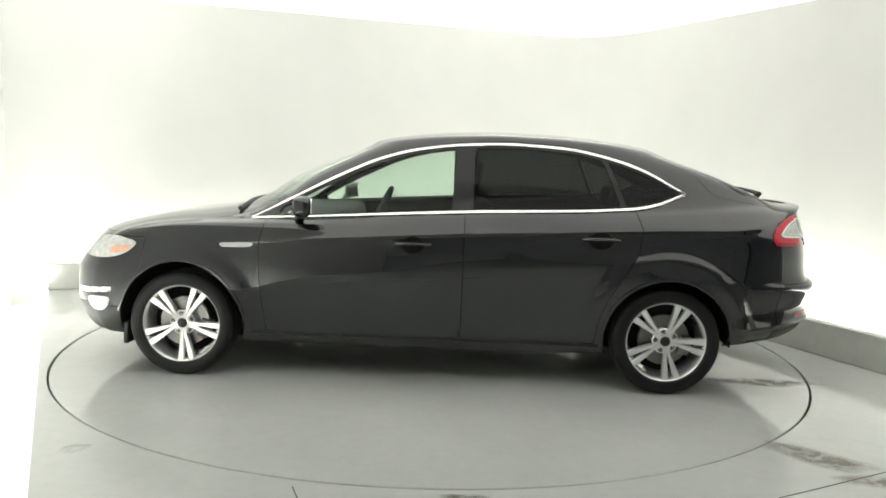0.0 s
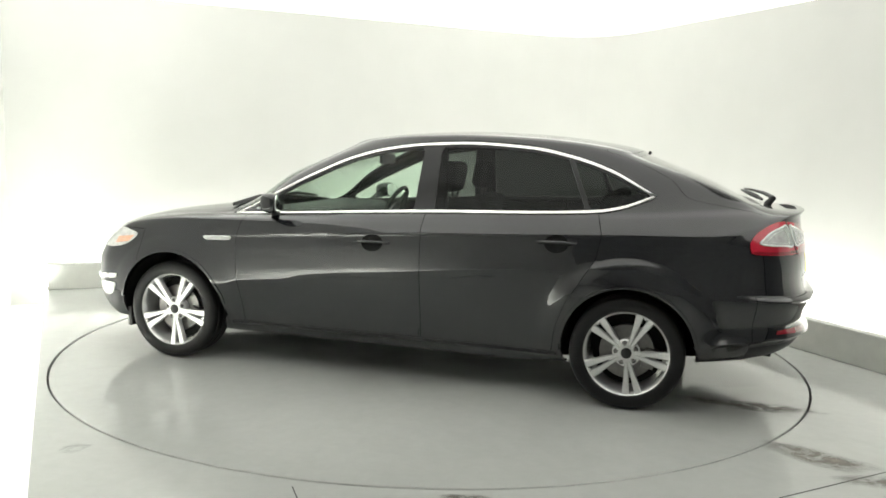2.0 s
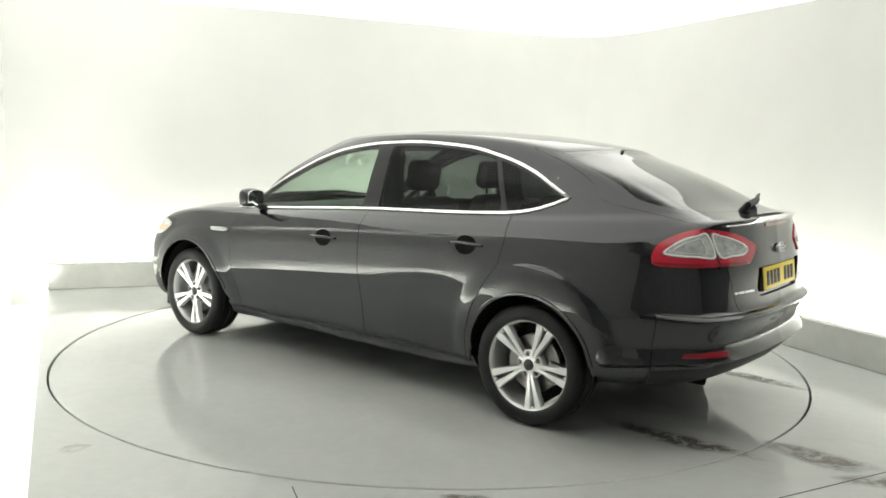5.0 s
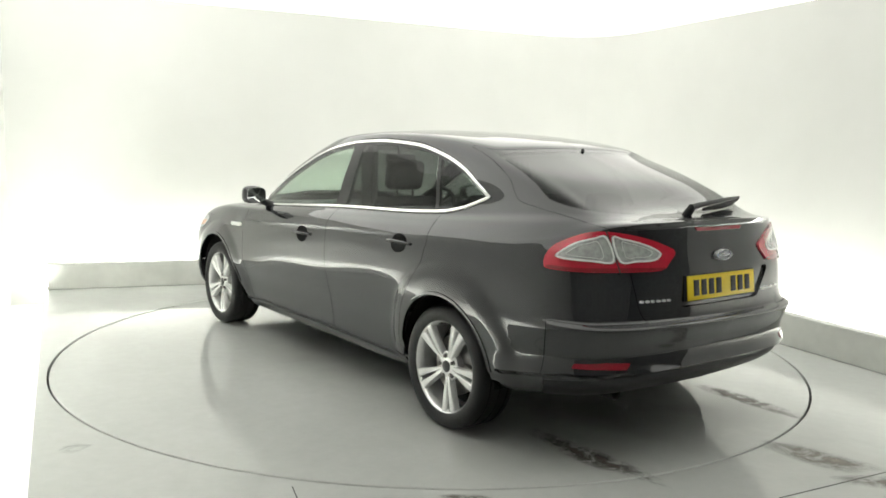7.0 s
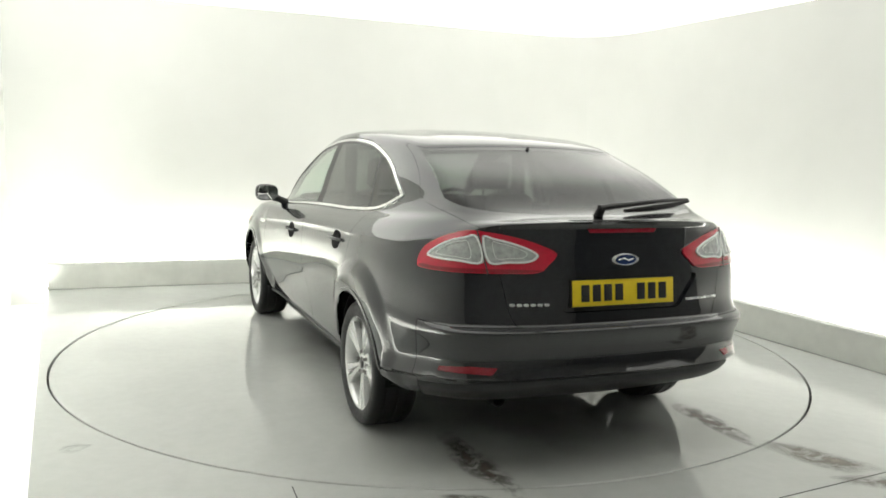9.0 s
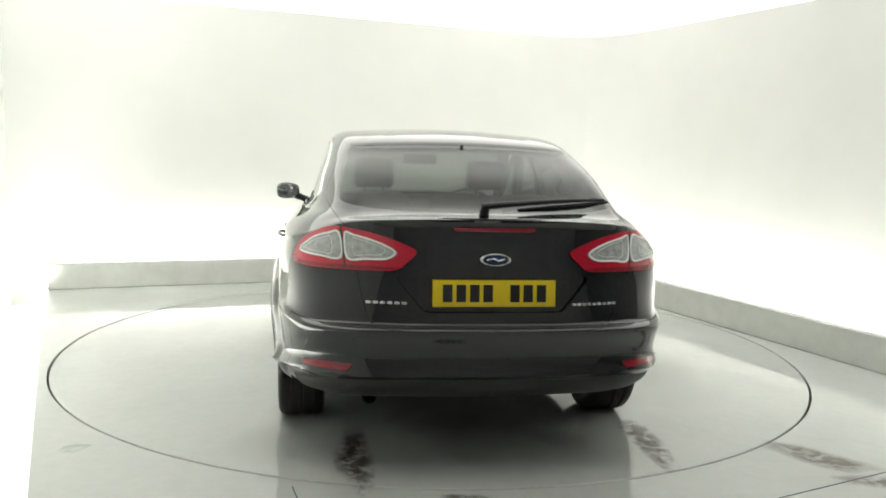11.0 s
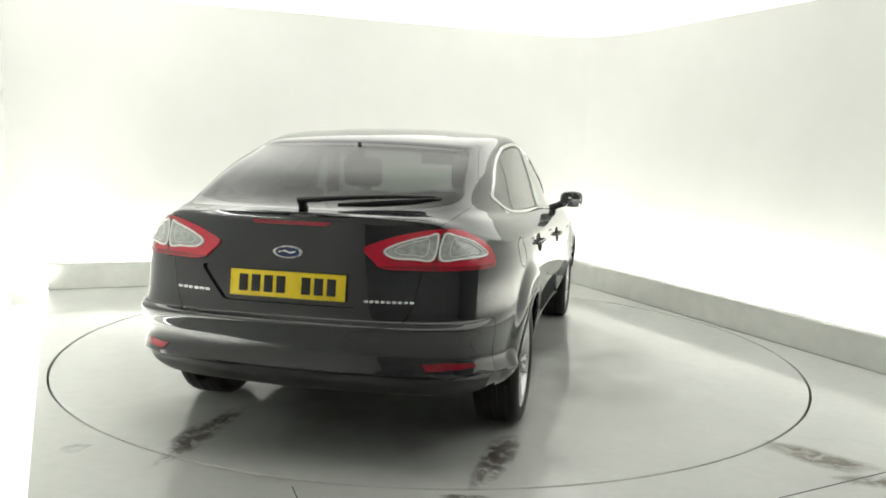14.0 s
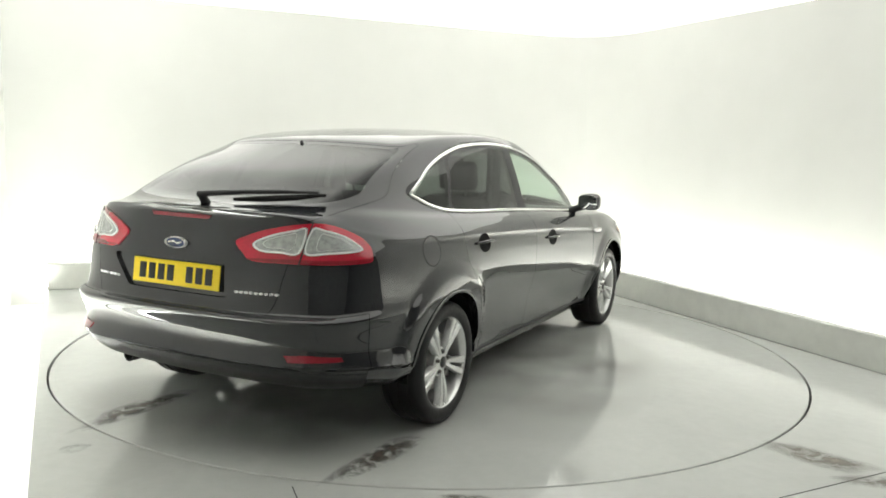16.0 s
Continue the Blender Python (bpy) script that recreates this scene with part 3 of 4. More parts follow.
def cut_panels():
    """Labels each cell of the half grid by the panel it belongs to, and draws the panels' borders onto their outlines."""
    cells = (GRID[:-1, :-1] + GRID[1:, :-1] + GRID[1:, 1:] + GRID[:-1, 1:]) / 4
    label = np.full(cells.shape[:2], "body", dtype="<U16")
    v, u = np.meshgrid((np.arange(NV) + .5) / KV, (np.arange(NU) + .5) / KU, indexing="ij")
    label[(u < 3.95) & (v > BELT) & (v < DRIP - .12)] = "windscreen"
    label[(u < 4.0) & (v > LIP) & (v < BELT - .12)] = "bonnet"
    label[(u < 4.45) & (v < 7)] = "front_bumper"
    label[(u < 4.45) & (v < 2.7)] = "front_valance"
    label[(u > 11.6) & (v < LEDGE - .3)] = "rear_bumper"
    label[(u > 11.6) & (v < 2.1)] = "rear_valance"
    for name, poly, (v0, v1) in (("tailgate", TAILGATE, (LEDGE - .8, DRIP + .25)), ("plate_recess", RECESS, (LEDGE - .5, SHOULDER)), ("rear_screen", WIN_TAIL, (DECKR, DRIP - .12))):
        hit = inside(poly, cells[:, :, 1], cells[:, :, 2]) & (cells[:, :, 0] < -1.25) & (u > 10.6) & (v > v0) & (v < v1)
        label[hit] = name
        pad = np.pad(hit, 1)
        count = pad[:-1, :-1].astype(int) + pad[1:, :-1] + pad[:-1, 1:] + pad[1:, 1:]
        for j, i in zip(*np.where((count > 0) & (count < 4))):
            _, y, z = GRID[j, i]
            q = nearest_on(poly, y, z)
            if i < NU and math.hypot(q[0] - y, q[1] - z) < 0.03:
                p, _, _, _ = SKIN.ray_cast(Vector((-4.0, q[0], q[1])), Vector((1, 0, 0)))
                if p is not None and abs(p.x - GRID[j, i, 0]) < 0.1:
                    GRID[j, i] = p
    flank = cells[:, :, 1] > 0.5
    regions = [("front_door", DOOR_FRONT, (3, 13)), ("rear_door", DOOR_REAR, (3, 13)), ("window_frame", DLO, (9, 13)), ("front_glass", WIN_FRONT, (9, 13)), ("rear_glass", WIN_REAR, (9, 13)), ("quarter_glass", WIN_QUARTER, (9, 13)), ("arch", ARCH_FRONT, (0, 9)), ("arch", ARCH_REAR, (0, 9))]
    for name, poly, (v0, v1) in regions:
        xs, zs = cells[:, :, 0], cells[:, :, 2]
        if name.endswith("door"):
            v0 = 1.6
        hit = inside(poly, xs, zs) & flank & (v > v0) & (v < v1) & (label != "windscreen")
        label[hit] = name
        # pull the border onto the outline
        pad = np.pad(hit, 1)
        count = pad[:-1, :-1].astype(int) + pad[1:, :-1] + pad[:-1, 1:] + pad[1:, 1:]
        for j, i in zip(*np.where((count > 0) & (count < 4))):
            x, _, z = GRID[j, i]
            q = nearest_on(poly, x, z)
            if math.hypot(q[0] - x, q[1] - z) < 0.035 and v0 * KV < j < v1 * KV:
                p, _, _, _ = SKIN.ray_cast(Vector((q[0], 2.0, q[1])), Vector((0, -1, 0)))
                if p is not None and abs(p.y - GRID[j, i, 1]) < 0.06:
                    GRID[j, i] = p
    return label


PANELS = cut_panels()


def outward(p):
    """The skin's outward direction at a point of either flank."""
    q, n, _, _ = SKIN.find_nearest(Vector((p.x, abs(p.y), p.z)))
    if n.dot(q - Vector((q.x * 0.8, 0, 0.75))) < 0:
        n = -n
    return Vector((n.x, n.y if p.y >= 0 else -n.y, n.z))


def panel_mesh(name, sides=(1, -1), fold=0.014, gap=0.0016):
    """A panel of the skin on one flank or both, with its edges folded inwards."""
    bm = bmesh.new()
    w = NU + 1
    for s in sides:
        made = {}
        for j, i in zip(*np.where(PANELS == name)):
            loop = []
            for b, a in ((j, i), (j, i + 1), (j + 1, i + 1), (j + 1, i)):
                if (b, a) not in made:
                    x, y, z = GRID[b, a]
                    made[b, a] = bm.verts.new((x, s * y, z))
                loop.append(made[b, a])
            bm.faces.new(loop if s > 0 else loop[::-1])
    bmesh.ops.remove_doubles(bm, verts=bm.verts, dist=1e-5)
    bmesh.ops.dissolve_degenerate(bm, edges=bm.edges, dist=1e-6)
    bm.normal_update()
    if fold:
        rim = [e for e in bm.edges if len(e.link_faces) == 1]
        for v in {v for e in rim for v in e.verts}:
            inner = sum((f.calc_center_median() for f in v.link_faces), Vector()) / len(v.link_faces)
            v.co += (inner - v.co).normalized() * gap
        normals = {v: outward(v.co) for e in rim for v in e.verts}
        grown = bmesh.ops.extrude_edge_only(bm, edges=rim)["geom"]
        for v in (g for g in grown if isinstance(g, bmesh.types.BMVert)):
            mate = next(o for e in v.link_edges for o in (e.other_vert(v),) if o in normals)
            v.co -= normals[mate] * fold
    return bm


def panel(name, material, parent, part_name="", sides=(1, -1), label="", fold=0.014, lift=0.0):
    bm = panel_mesh(name, sides, fold)
    me = bpy.data.meshes.new(part_name or name)
    bm.to_mesh(me)
    bm.free()
    smooth(me, 35)
    me.materials.append(material)
    ob = new(part_name or name, me)
    ob.parent = parent
    if label:
        tagged(ob, label)
    return ob


# ---------------------------------------------------------------- the car
car = tagged(new("car"), "black five-door hatchback car with chrome window trim, wet from washing", "car")


def build_panels():
    panel("body", PAINT, car)
    panel("front_bumper", PAINT, car)
    panel("rear_bumper", PAINT, car)
    panel("rear_valance", PLASTIC, car, label="dark lower bumper valance")
    panel("front_valance", PLASTIC, car, label="black lower front bumper")
    panel("bonnet", PAINT, car)
    panel("tailgate", PAINT, car, fold=0.018)
    recess = panel("plate_recess", PAINT, car, label="black recess round the number plate", fold=0)
    for v in recess.data.vertices:
        v.co.x += 0.014
    for s in (1, -1):
        for name in ("front_door", "rear_door"):
            panel(name, PAINT, car, sides=(s,))
        panel("window_frame", TRIM, car, sides=(s,), label="black window frame and pillar trim", fold=0.02)
        panel("front_glass", GLASS_FRONT, car, "side_window", (s,), "lightly tinted front door glass", 0)
        panel("rear_glass", GLASS_REAR, car, "side_window", (s,), "dark privacy glass", 0)
        panel("quarter_glass", GLASS_REAR, car, "quarter_window", (s,), "dark privacy glass", 0)
    panel("windscreen", GLASS_FRONT, car, fold=0)
    panel("rear_screen", GLASS_HATCH, car, label="tinted rear screen", fold=0)


build_panels()


def on_corner(s, z, lift=0.0):
    """The rear-left corner seen along the diagonal: s = (x + y) / sqrt 2."""
    k = math.sqrt(0.5)
    o = Vector((k * s, k * s, z)) - Vector((k, -k, 0)) * 4.0
    p, n, _, _ = SKIN.ray_cast(o, Vector((k, -k, 0)))
    if p is None:
        p, n, _, _ = SKIN.find_nearest(Vector((-2.2, 0.7, z)))
    if n.dot(Vector((-k, k, 0))) < 0:
        n = -n
    return p + n * lift


def on_nose(s, z, lift=0.0):
    """The front-left corner seen along the diagonal: s = (y - x) / sqrt 2."""
    k = math.sqrt(0.5)
    o = Vector((-k * s, k * s, z)) + Vector((k, k, 0)) * 4.0
    p, n, _, _ = SKIN.ray_cast(o, Vector((-k, -k, 0)))
    if p is None:
        p, n, _, _ = SKIN.find_nearest(Vector((2.0, 0.7, z)))
    if n.dot(Vector((k, k, 0))) < 0:
        n = -n
    return p + n * lift


def patch(name, poly, mapper, material, parent, side=1, lift=0.004, depth=0.012, cell=0.012, label=""):
    """A piece with the given outline, laid on the skin and standing off it by lift."""
    poly = np.array(poly, float)
    lo, hi = poly.min(0) - cell, poly.max(0) + cell
    nx, nz = max(3, int((hi[0] - lo[0]) / cell)), max(3, int((hi[1] - lo[1]) / cell))
    xs, zs = np.linspace(lo[0], hi[0], nx + 1), np.linspace(lo[1], hi[1], nz + 1)
    cx, cz = np.meshgrid((xs[1:] + xs[:-1]) / 2, (zs[1:] + zs[:-1]) / 2, indexing="ij")
    keep = inside(poly, cx, cz)
    pad = np.pad(keep, 1)
    count = pad[:-1, :-1].astype(int) + pad[1:, :-1] + pad[:-1, 1:] + pad[1:, 1:]
    bm = bmesh.new()
    made = {}
    for i, j in zip(*np.where(count > 0)):
        q = (xs[i], zs[j])
        if count[i, j] < 4:
            q = nearest_on(poly, *q)
        p = mapper(float(q[0]), float(q[1]), lift)
        made[i, j] = bm.verts.new((p.x, side * p.y, p.z))
    for i, j in zip(*np.where(keep)):
        loop = [made[i, j], made[i + 1, j], made[i + 1, j + 1], made[i, j + 1]]
        bm.faces.new(loop)
    bmesh.ops.dissolve_degenerate(bm, edges=bm.edges, dist=1e-5)
    bmesh.ops.recalc_face_normals(bm, faces=bm.faces)
    mid = Vector((0, 0, 0.7))
    if sum((f.calc_center_median() - mid).dot(f.normal) for f in bm.faces) < 0:
        bmesh.ops.reverse_faces(bm, faces=bm.faces)
    bm.normal_update()
    rim = [e for e in bm.edges if len(e.link_faces) == 1]
    normals = {v: v.normal.copy() for e in rim for v in e.verts}
    for v in (g for g in bmesh.ops.extrude_edge_only(bm, edges=rim)["geom"] if isinstance(g, bmesh.types.BMVert)):
        mate = next(o for e in v.link_edges for o in (e.other_vert(v),) if o in normals)
        v.co -= normals[mate] * depth
    me = bpy.data.meshes.new(name)
    bm.to_mesh(me)
    bm.free()
    smooth(me, 35)
    me.materials.append(material)
    ob = new(name, me)
    ob.parent = parent
    return tagged(ob, label) if label else ob


def bead(name, line, mapper, material, parent, side=1, width=0.011, height=0.008, closed=True, label="", lift=0.0):
    """A raised strip along a line on the skin."""
    pts = [mapper(float(a), float(b), lift) for a, b in line]
    up = [(mapper(float(a), float(b), lift + 0.02) - p).normalized() for (a, b), p in zip(line, pts)]
    bm = bmesh.new()
    rows = []
    n = len(pts)
    for i, (p, nrm) in enumerate(zip(pts, up)):
        a, b = (pts[i - 1], pts[(i + 1) % n]) if closed else (pts[max(i - 1, 0)], pts[min(i + 1, n - 1)])
        t = (b - a).normalized()
        c = nrm.cross(t).normalized()
        prof = [p - c * width - nrm * 0.004, p - c * width * 0.85 + nrm * height * 0.75, p + nrm * height, p + c * width * 0.85 + nrm * height * 0.75, p + c * width - nrm * 0.004]
        rows.append([bm.verts.new((q.x, side * q.y, q.z)) for q in prof])
    for i in range(n if closed else n - 1):
        a, b = rows[i], rows[(i + 1) % n]
        for k in range(4):
            bm.faces.new((a[k], a[k + 1], b[k + 1], b[k]))
    return part(name, bm, material, parent, label, 60)


def ellipse(cx, cz, rx, rz, n=36):
    return [(cx + rx * math.cos(2 * math.pi * i / n), cz + rz * math.sin(2 * math.pi * i / n)) for i in range(n)]


# ---------------------------------------------------------------- wheels
def arm_mesh(bm, a0, a1, r0, r1, w0, w1, y0, y1, deep):
    """One arm of a spoke from radius r0 to r1, rounded on its face."""
    secs = []
    for k in np.linspace(0, 1, 6):
        a, r = a0 + (a1 - a0) * k, r0 + (r1 - r0) * k
        w, y = w0 + (w1 - w0) * k, y0 + (y1 - y0) * k + 0.002 * math.sin(math.pi * k)
        er, et = Vector((math.cos(a), 0, math.sin(a))), Vector((-math.sin(a), 0, math.cos(a)))
        c = er * r
        secs.append([bm.verts.new(c + et * (w * p) + Vector((0, y + q, 0))) for p, q in ((-.5, -deep), (-.5, -.006), (-.36, 0), (.36, 0), (.5, -.006), (.5, -deep))])
    for s, t in zip(secs, secs[1:]):
        for i in range(6):
            bm.faces.new((s[i], s[(i + 1) % 6], t[(i + 1) % 6], t[i]))
    bm.faces.new(secs[0][::-1])
    bm.faces.new(secs[-1])


def build_wheel(x, side, start):
    """A five-twin-spoke alloy wheel; its outer face looks along +y before it is turned to its side."""
    m = pose(x, side * 0.80, 0.3125, 0, 0, 0 if side > 0 else 180)
    bm = bmesh.new()
    spin(bm, [(.219, .086), (.2265, .097), (.236, .105), (.2395, .101), (.239, .093), (.2315, .084), (.2225, .06), (.212, -.09), (.205, -.09), (.2165, .055)], 72)
    spin(bm, [(.0001, .082), (.034, .082), (.066, .077), (.076, .068), (.076, .03), (.0001, .03)], 40)
    bmesh.ops.remove_doubles(bm, verts=bm.verts, dist=1e-5)
    wheel = part("wheel", bm, ALLOY, car, "silver alloy wheel with five twin spokes", 35)
    wheel.matrix_basis = m
    for i in range(5):
        a = radians(start + 72 * i)
        bm = bmesh.new()
        for sgn in (-1, 1):
            arm_mesh(bm, a + sgn * radians(8.0), a + sgn * radians(8.6), .045, .230, .015, .043, .080, .097, .036)
        arm_mesh(bm, a, a, .04, .10, .024, .010, .074, .080, .03)
        arm_mesh(bm, a, a, .212, .230, .012, .026, .092, .096, .03)
        part("spoke", bm, ALLOY, wheel, "", 35)
    bm = bmesh.new()
    prof = [(.218, .088), (.226, .104), (.240, .1105), (.262, .114), (.285, .1125), (.302, .105), (.311, .095), (.3165, .080), (.3175, .062), (.3115, .060), (.3115, .052), (.3175, .050), (.3180, .012), (.3115, .010), (.3115, -.002)]
    prof = [(.2256 + (r - .218) * .869, y) for r, y in prof]
    spin(bm, prof + [(r, -y) for r, y in prof[::-1]], 96)
    part("tyre", bm, RUBBER, wheel, "black rubber tyre", 50)
    bm = bmesh.new()
    spin(bm, [(.06, .03), (.148, .03), (.150, .026), (.150, .008), (.148, .004), (.06, .004)], 56)
    part("brake_disc", bm, STEEL, wheel)
    bm = bmesh.new()
    spin(bm, [(.0001, -.03), (.197, -.03), (.197, -.045), (.0001, -.045)], 40)
    part("splash_shield", bm, UNDER, wheel)
    bm = bmesh.new()
    a = radians(start + 150)
    box(bm, (-.055, -.02, -.035), (.055, .055, .035), pose(.125 * math.cos(a), 0, .125 * math.sin(a), 0, math.degrees(-a) + 90, 0), 0.01)
    part("caliper", bm, STEEL, wheel)
    bm = bmesh.new()
    spin(bm, [(.0001, .090), (.022, .089), (.029, .085), (.030, .080), (.0001, .080)], 32)
    part("centre_cap", bm, TRIM, wheel, "black centre cap")
    for i in range(5):
        a = radians(start + 36 + 72 * i)
        bm = bmesh.new()
        bmesh.ops.create_cone(bm, cap_ends=True, segments=6, radius1=.0105, radius2=.0085, depth=.022, matrix=pose(.052 * math.cos(a), .082, .052 * math.sin(a), -90, 0, 0))
        part("wheel_nut", bm, STEEL, wheel)
        # black ring on the hub paints the shade round the nut
        bm = bmesh.new()
        spin(bm, [(.0105, .079), (.0165, .0775), (.0165, .074), (.0105, .074)], 18)
        bmesh.ops.translate(bm, verts=bm.verts, vec=(.052 * math.cos(a), 0, .052 * math.sin(a)))
        part("nut_recess_shade", bm, TRIM, wheel)


for wx, ws, turn in ((1.425, 1, 47), (-1.425, 1, 43), (1.425, -1, 60), (-1.425, -1, 53)):
    build_wheel(wx, ws, turn)


def build_underbody():
    """Dark inner tub, wheel housings and floor pan."""
    bm = bmesh.new()
    made = {}

    def vert(j, i, s):
        if (j, i, s) not in made:
            x, y, z = GRID[j, i]
            made[j, i, s] = bm.verts.new((x * 0.985, s * max(0, y - 0.045), z + (0.02 if j < 18 else 0)))
        return made[j, i, s]
    step = 2
    for s in (1, -1):
        for j in range(0, KV * 9 + 2, step):
            for i in range(0, NU, step):
                x, _, z = GRID[j, i]
                if PANELS[j, i] == "bonnet" or min(math.hypot(x - 1.425, z - .325), math.hypot(x + 1.425, z - .325)) < .43:
                    continue
                bm.faces.new([vert(j, i, s), vert(j, i + step, s), vert(j + step, i + step, s), vert(j + step, i, s)])
    for i in range(2, NU - 2, step):
        bm.faces.new([vert(0, i, 1), vert(0, i + step, 1), vert(0, i + step, -1), vert(0, i, -1)])
    part("underbody", bm, UNDER, car, "dark underbody and inner panels")
    for x in (1.425, -1.425):
        for s in (1, -1):
            bm = bmesh.new()
            arc = [(.372 * math.cos(a), .36 * math.sin(a)) for a in np.linspace(radians(-6), radians(186), 28)]
            a = [bm.verts.new((x + p, s * .885, .325 + q)) for p, q in arc]
            b = [bm.verts.new((x + p, s * .50, .325 + q)) for p, q in arc]
            for k in range(len(arc) - 1):
                bm.faces.new((a[k], a[k + 1], b[k + 1], b[k]))
            bm.faces.new(b)
            part("wheel_housing", bm, UNDER, car)


build_underbody()


# ---------------------------------------------------------------- cabin
def cushion(lo, hi, lean=0.0, pivot=(0, 0, 0), bevel=0.05):
    bm = bmesh.new()
    m = Matrix.Translation(pivot) @ pose(0, 0, 0, 0, lean, 0) @ Matrix.Translation(-Vector(pivot))
    box(bm, lo, hi, m, bevel, 3)
    return bm


def build_cabin():
    for y in (.37, -.37):
        seat = part("front_seat", cushion((-.18, y - .25, .42), (.36, y + .25, .58)), CLOTH, car, "dark cloth front seat")
        part("backrest", cushion((-.26, y - .24, .55), (-.12, y + .24, 1.10), -16, (-.18, y, .55)), CLOTH, seat)
        part("headrest", cushion((-.235, y - .13, 1.13), (-.135, y + .13, 1.32), -10, (-.18, y, .7), 0.04), CLOTH, seat)
        for d in (-.06, .06):
            bm = bmesh.new()
            tube(bm, [(-.28, y + d, 1.05), (-.29, y + d, 1.17)], 0.008)
            part("headrest_post", bm, STEEL, seat)
    bench = part("rear_seat", cushion((-1.05, -.62, .42), (-.55, .62, .60)), CLOTH, car, "dark cloth rear bench")
    part("backrest", cushion((-1.17, -.62, .56), (-1.02, .62, 1.03), -22, (-1.08, 0, .56)), CLOTH, bench)
    for y in (.40, 0, -.40):
        part("headrest", cushion((-1.30, y - .13, 1.0), (-1.20, y + .13, 1.15), -10, (-1.25, y, 1.05), 0.035), CLOTH, bench)
    dash = part("dashboard", cushion((.55, -.74, .70), (1.05, .74, .97), 0, (0, 0, 0), 0.07), CABIN, car, "dark plastic dashboard")
    bm = bmesh.new()
    ring_pts = [(0, .185 * math.cos(a), .185 * math.sin(a)) for a in np.linspace(0, 2 * math.pi, 41)]
    tube(bm, ring_pts, 0.016, 8)
    for a in (0, 2.2, 4.08):
        tube(bm, [(0, 0, 0), (0, .18 * math.sin(a + 1.57), .18 * math.cos(a + 1.57))], 0.015, 6)
    bmesh.ops.create_uvsphere(bm, u_segments=16, v_segments=8, radius=0.065, matrix=Matrix.Diagonal((.4, 1, 1, 1)))
    wheel = part("steering_wheel", bm, CABIN, dash, "dark steering wheel")
    wheel.matrix_basis = pose(.40, -.37, .92, 0, -24, 0)
    part("parcel_shelf", cushion((-2.0, -.62, .98), (-1.32, .62, 1.0), 0, (0, 0, 0), 0.008), CABIN, car)
    bm = bmesh.new()
    for s in (1, -1):
        for j in range(KV * DRIP, NV, 2):
            for i in range(0, NU, 2):
                loop = []
                for b, a in ((j, i), (j, i + 2), (j + 2, i + 2), (j + 2, i)):
                    x, y, z = GRID[b, a]
                    loop.append(bm.verts.new((x, s * y * .985, z - .03)))
                bm.faces.new(loop)
    bmesh.ops.remove_doubles(bm, verts=bm.verts, dist=1e-4)
    part("headliner", bm, LINER, car, "pale grey headliner")
    bm = bmesh.new()
    box(bm, (.30, -.12, 1.27), (.335, .12, 1.34), Matrix(), 0.012)
    tube(bm, [(.33, 0, 1.33), (.36, 0, 1.40)], 0.01)
    part("interior_mirror", bm, CABIN, car)
    for s in (1, -1):
        bm = bmesh.new()
        box(bm, (-.30, s * .60 - .025, .9), (-.16, s * .60 + .025, 1.41), Matrix(), 0.02)
        part("inner_pillar", bm, CABIN, car)


build_cabin()


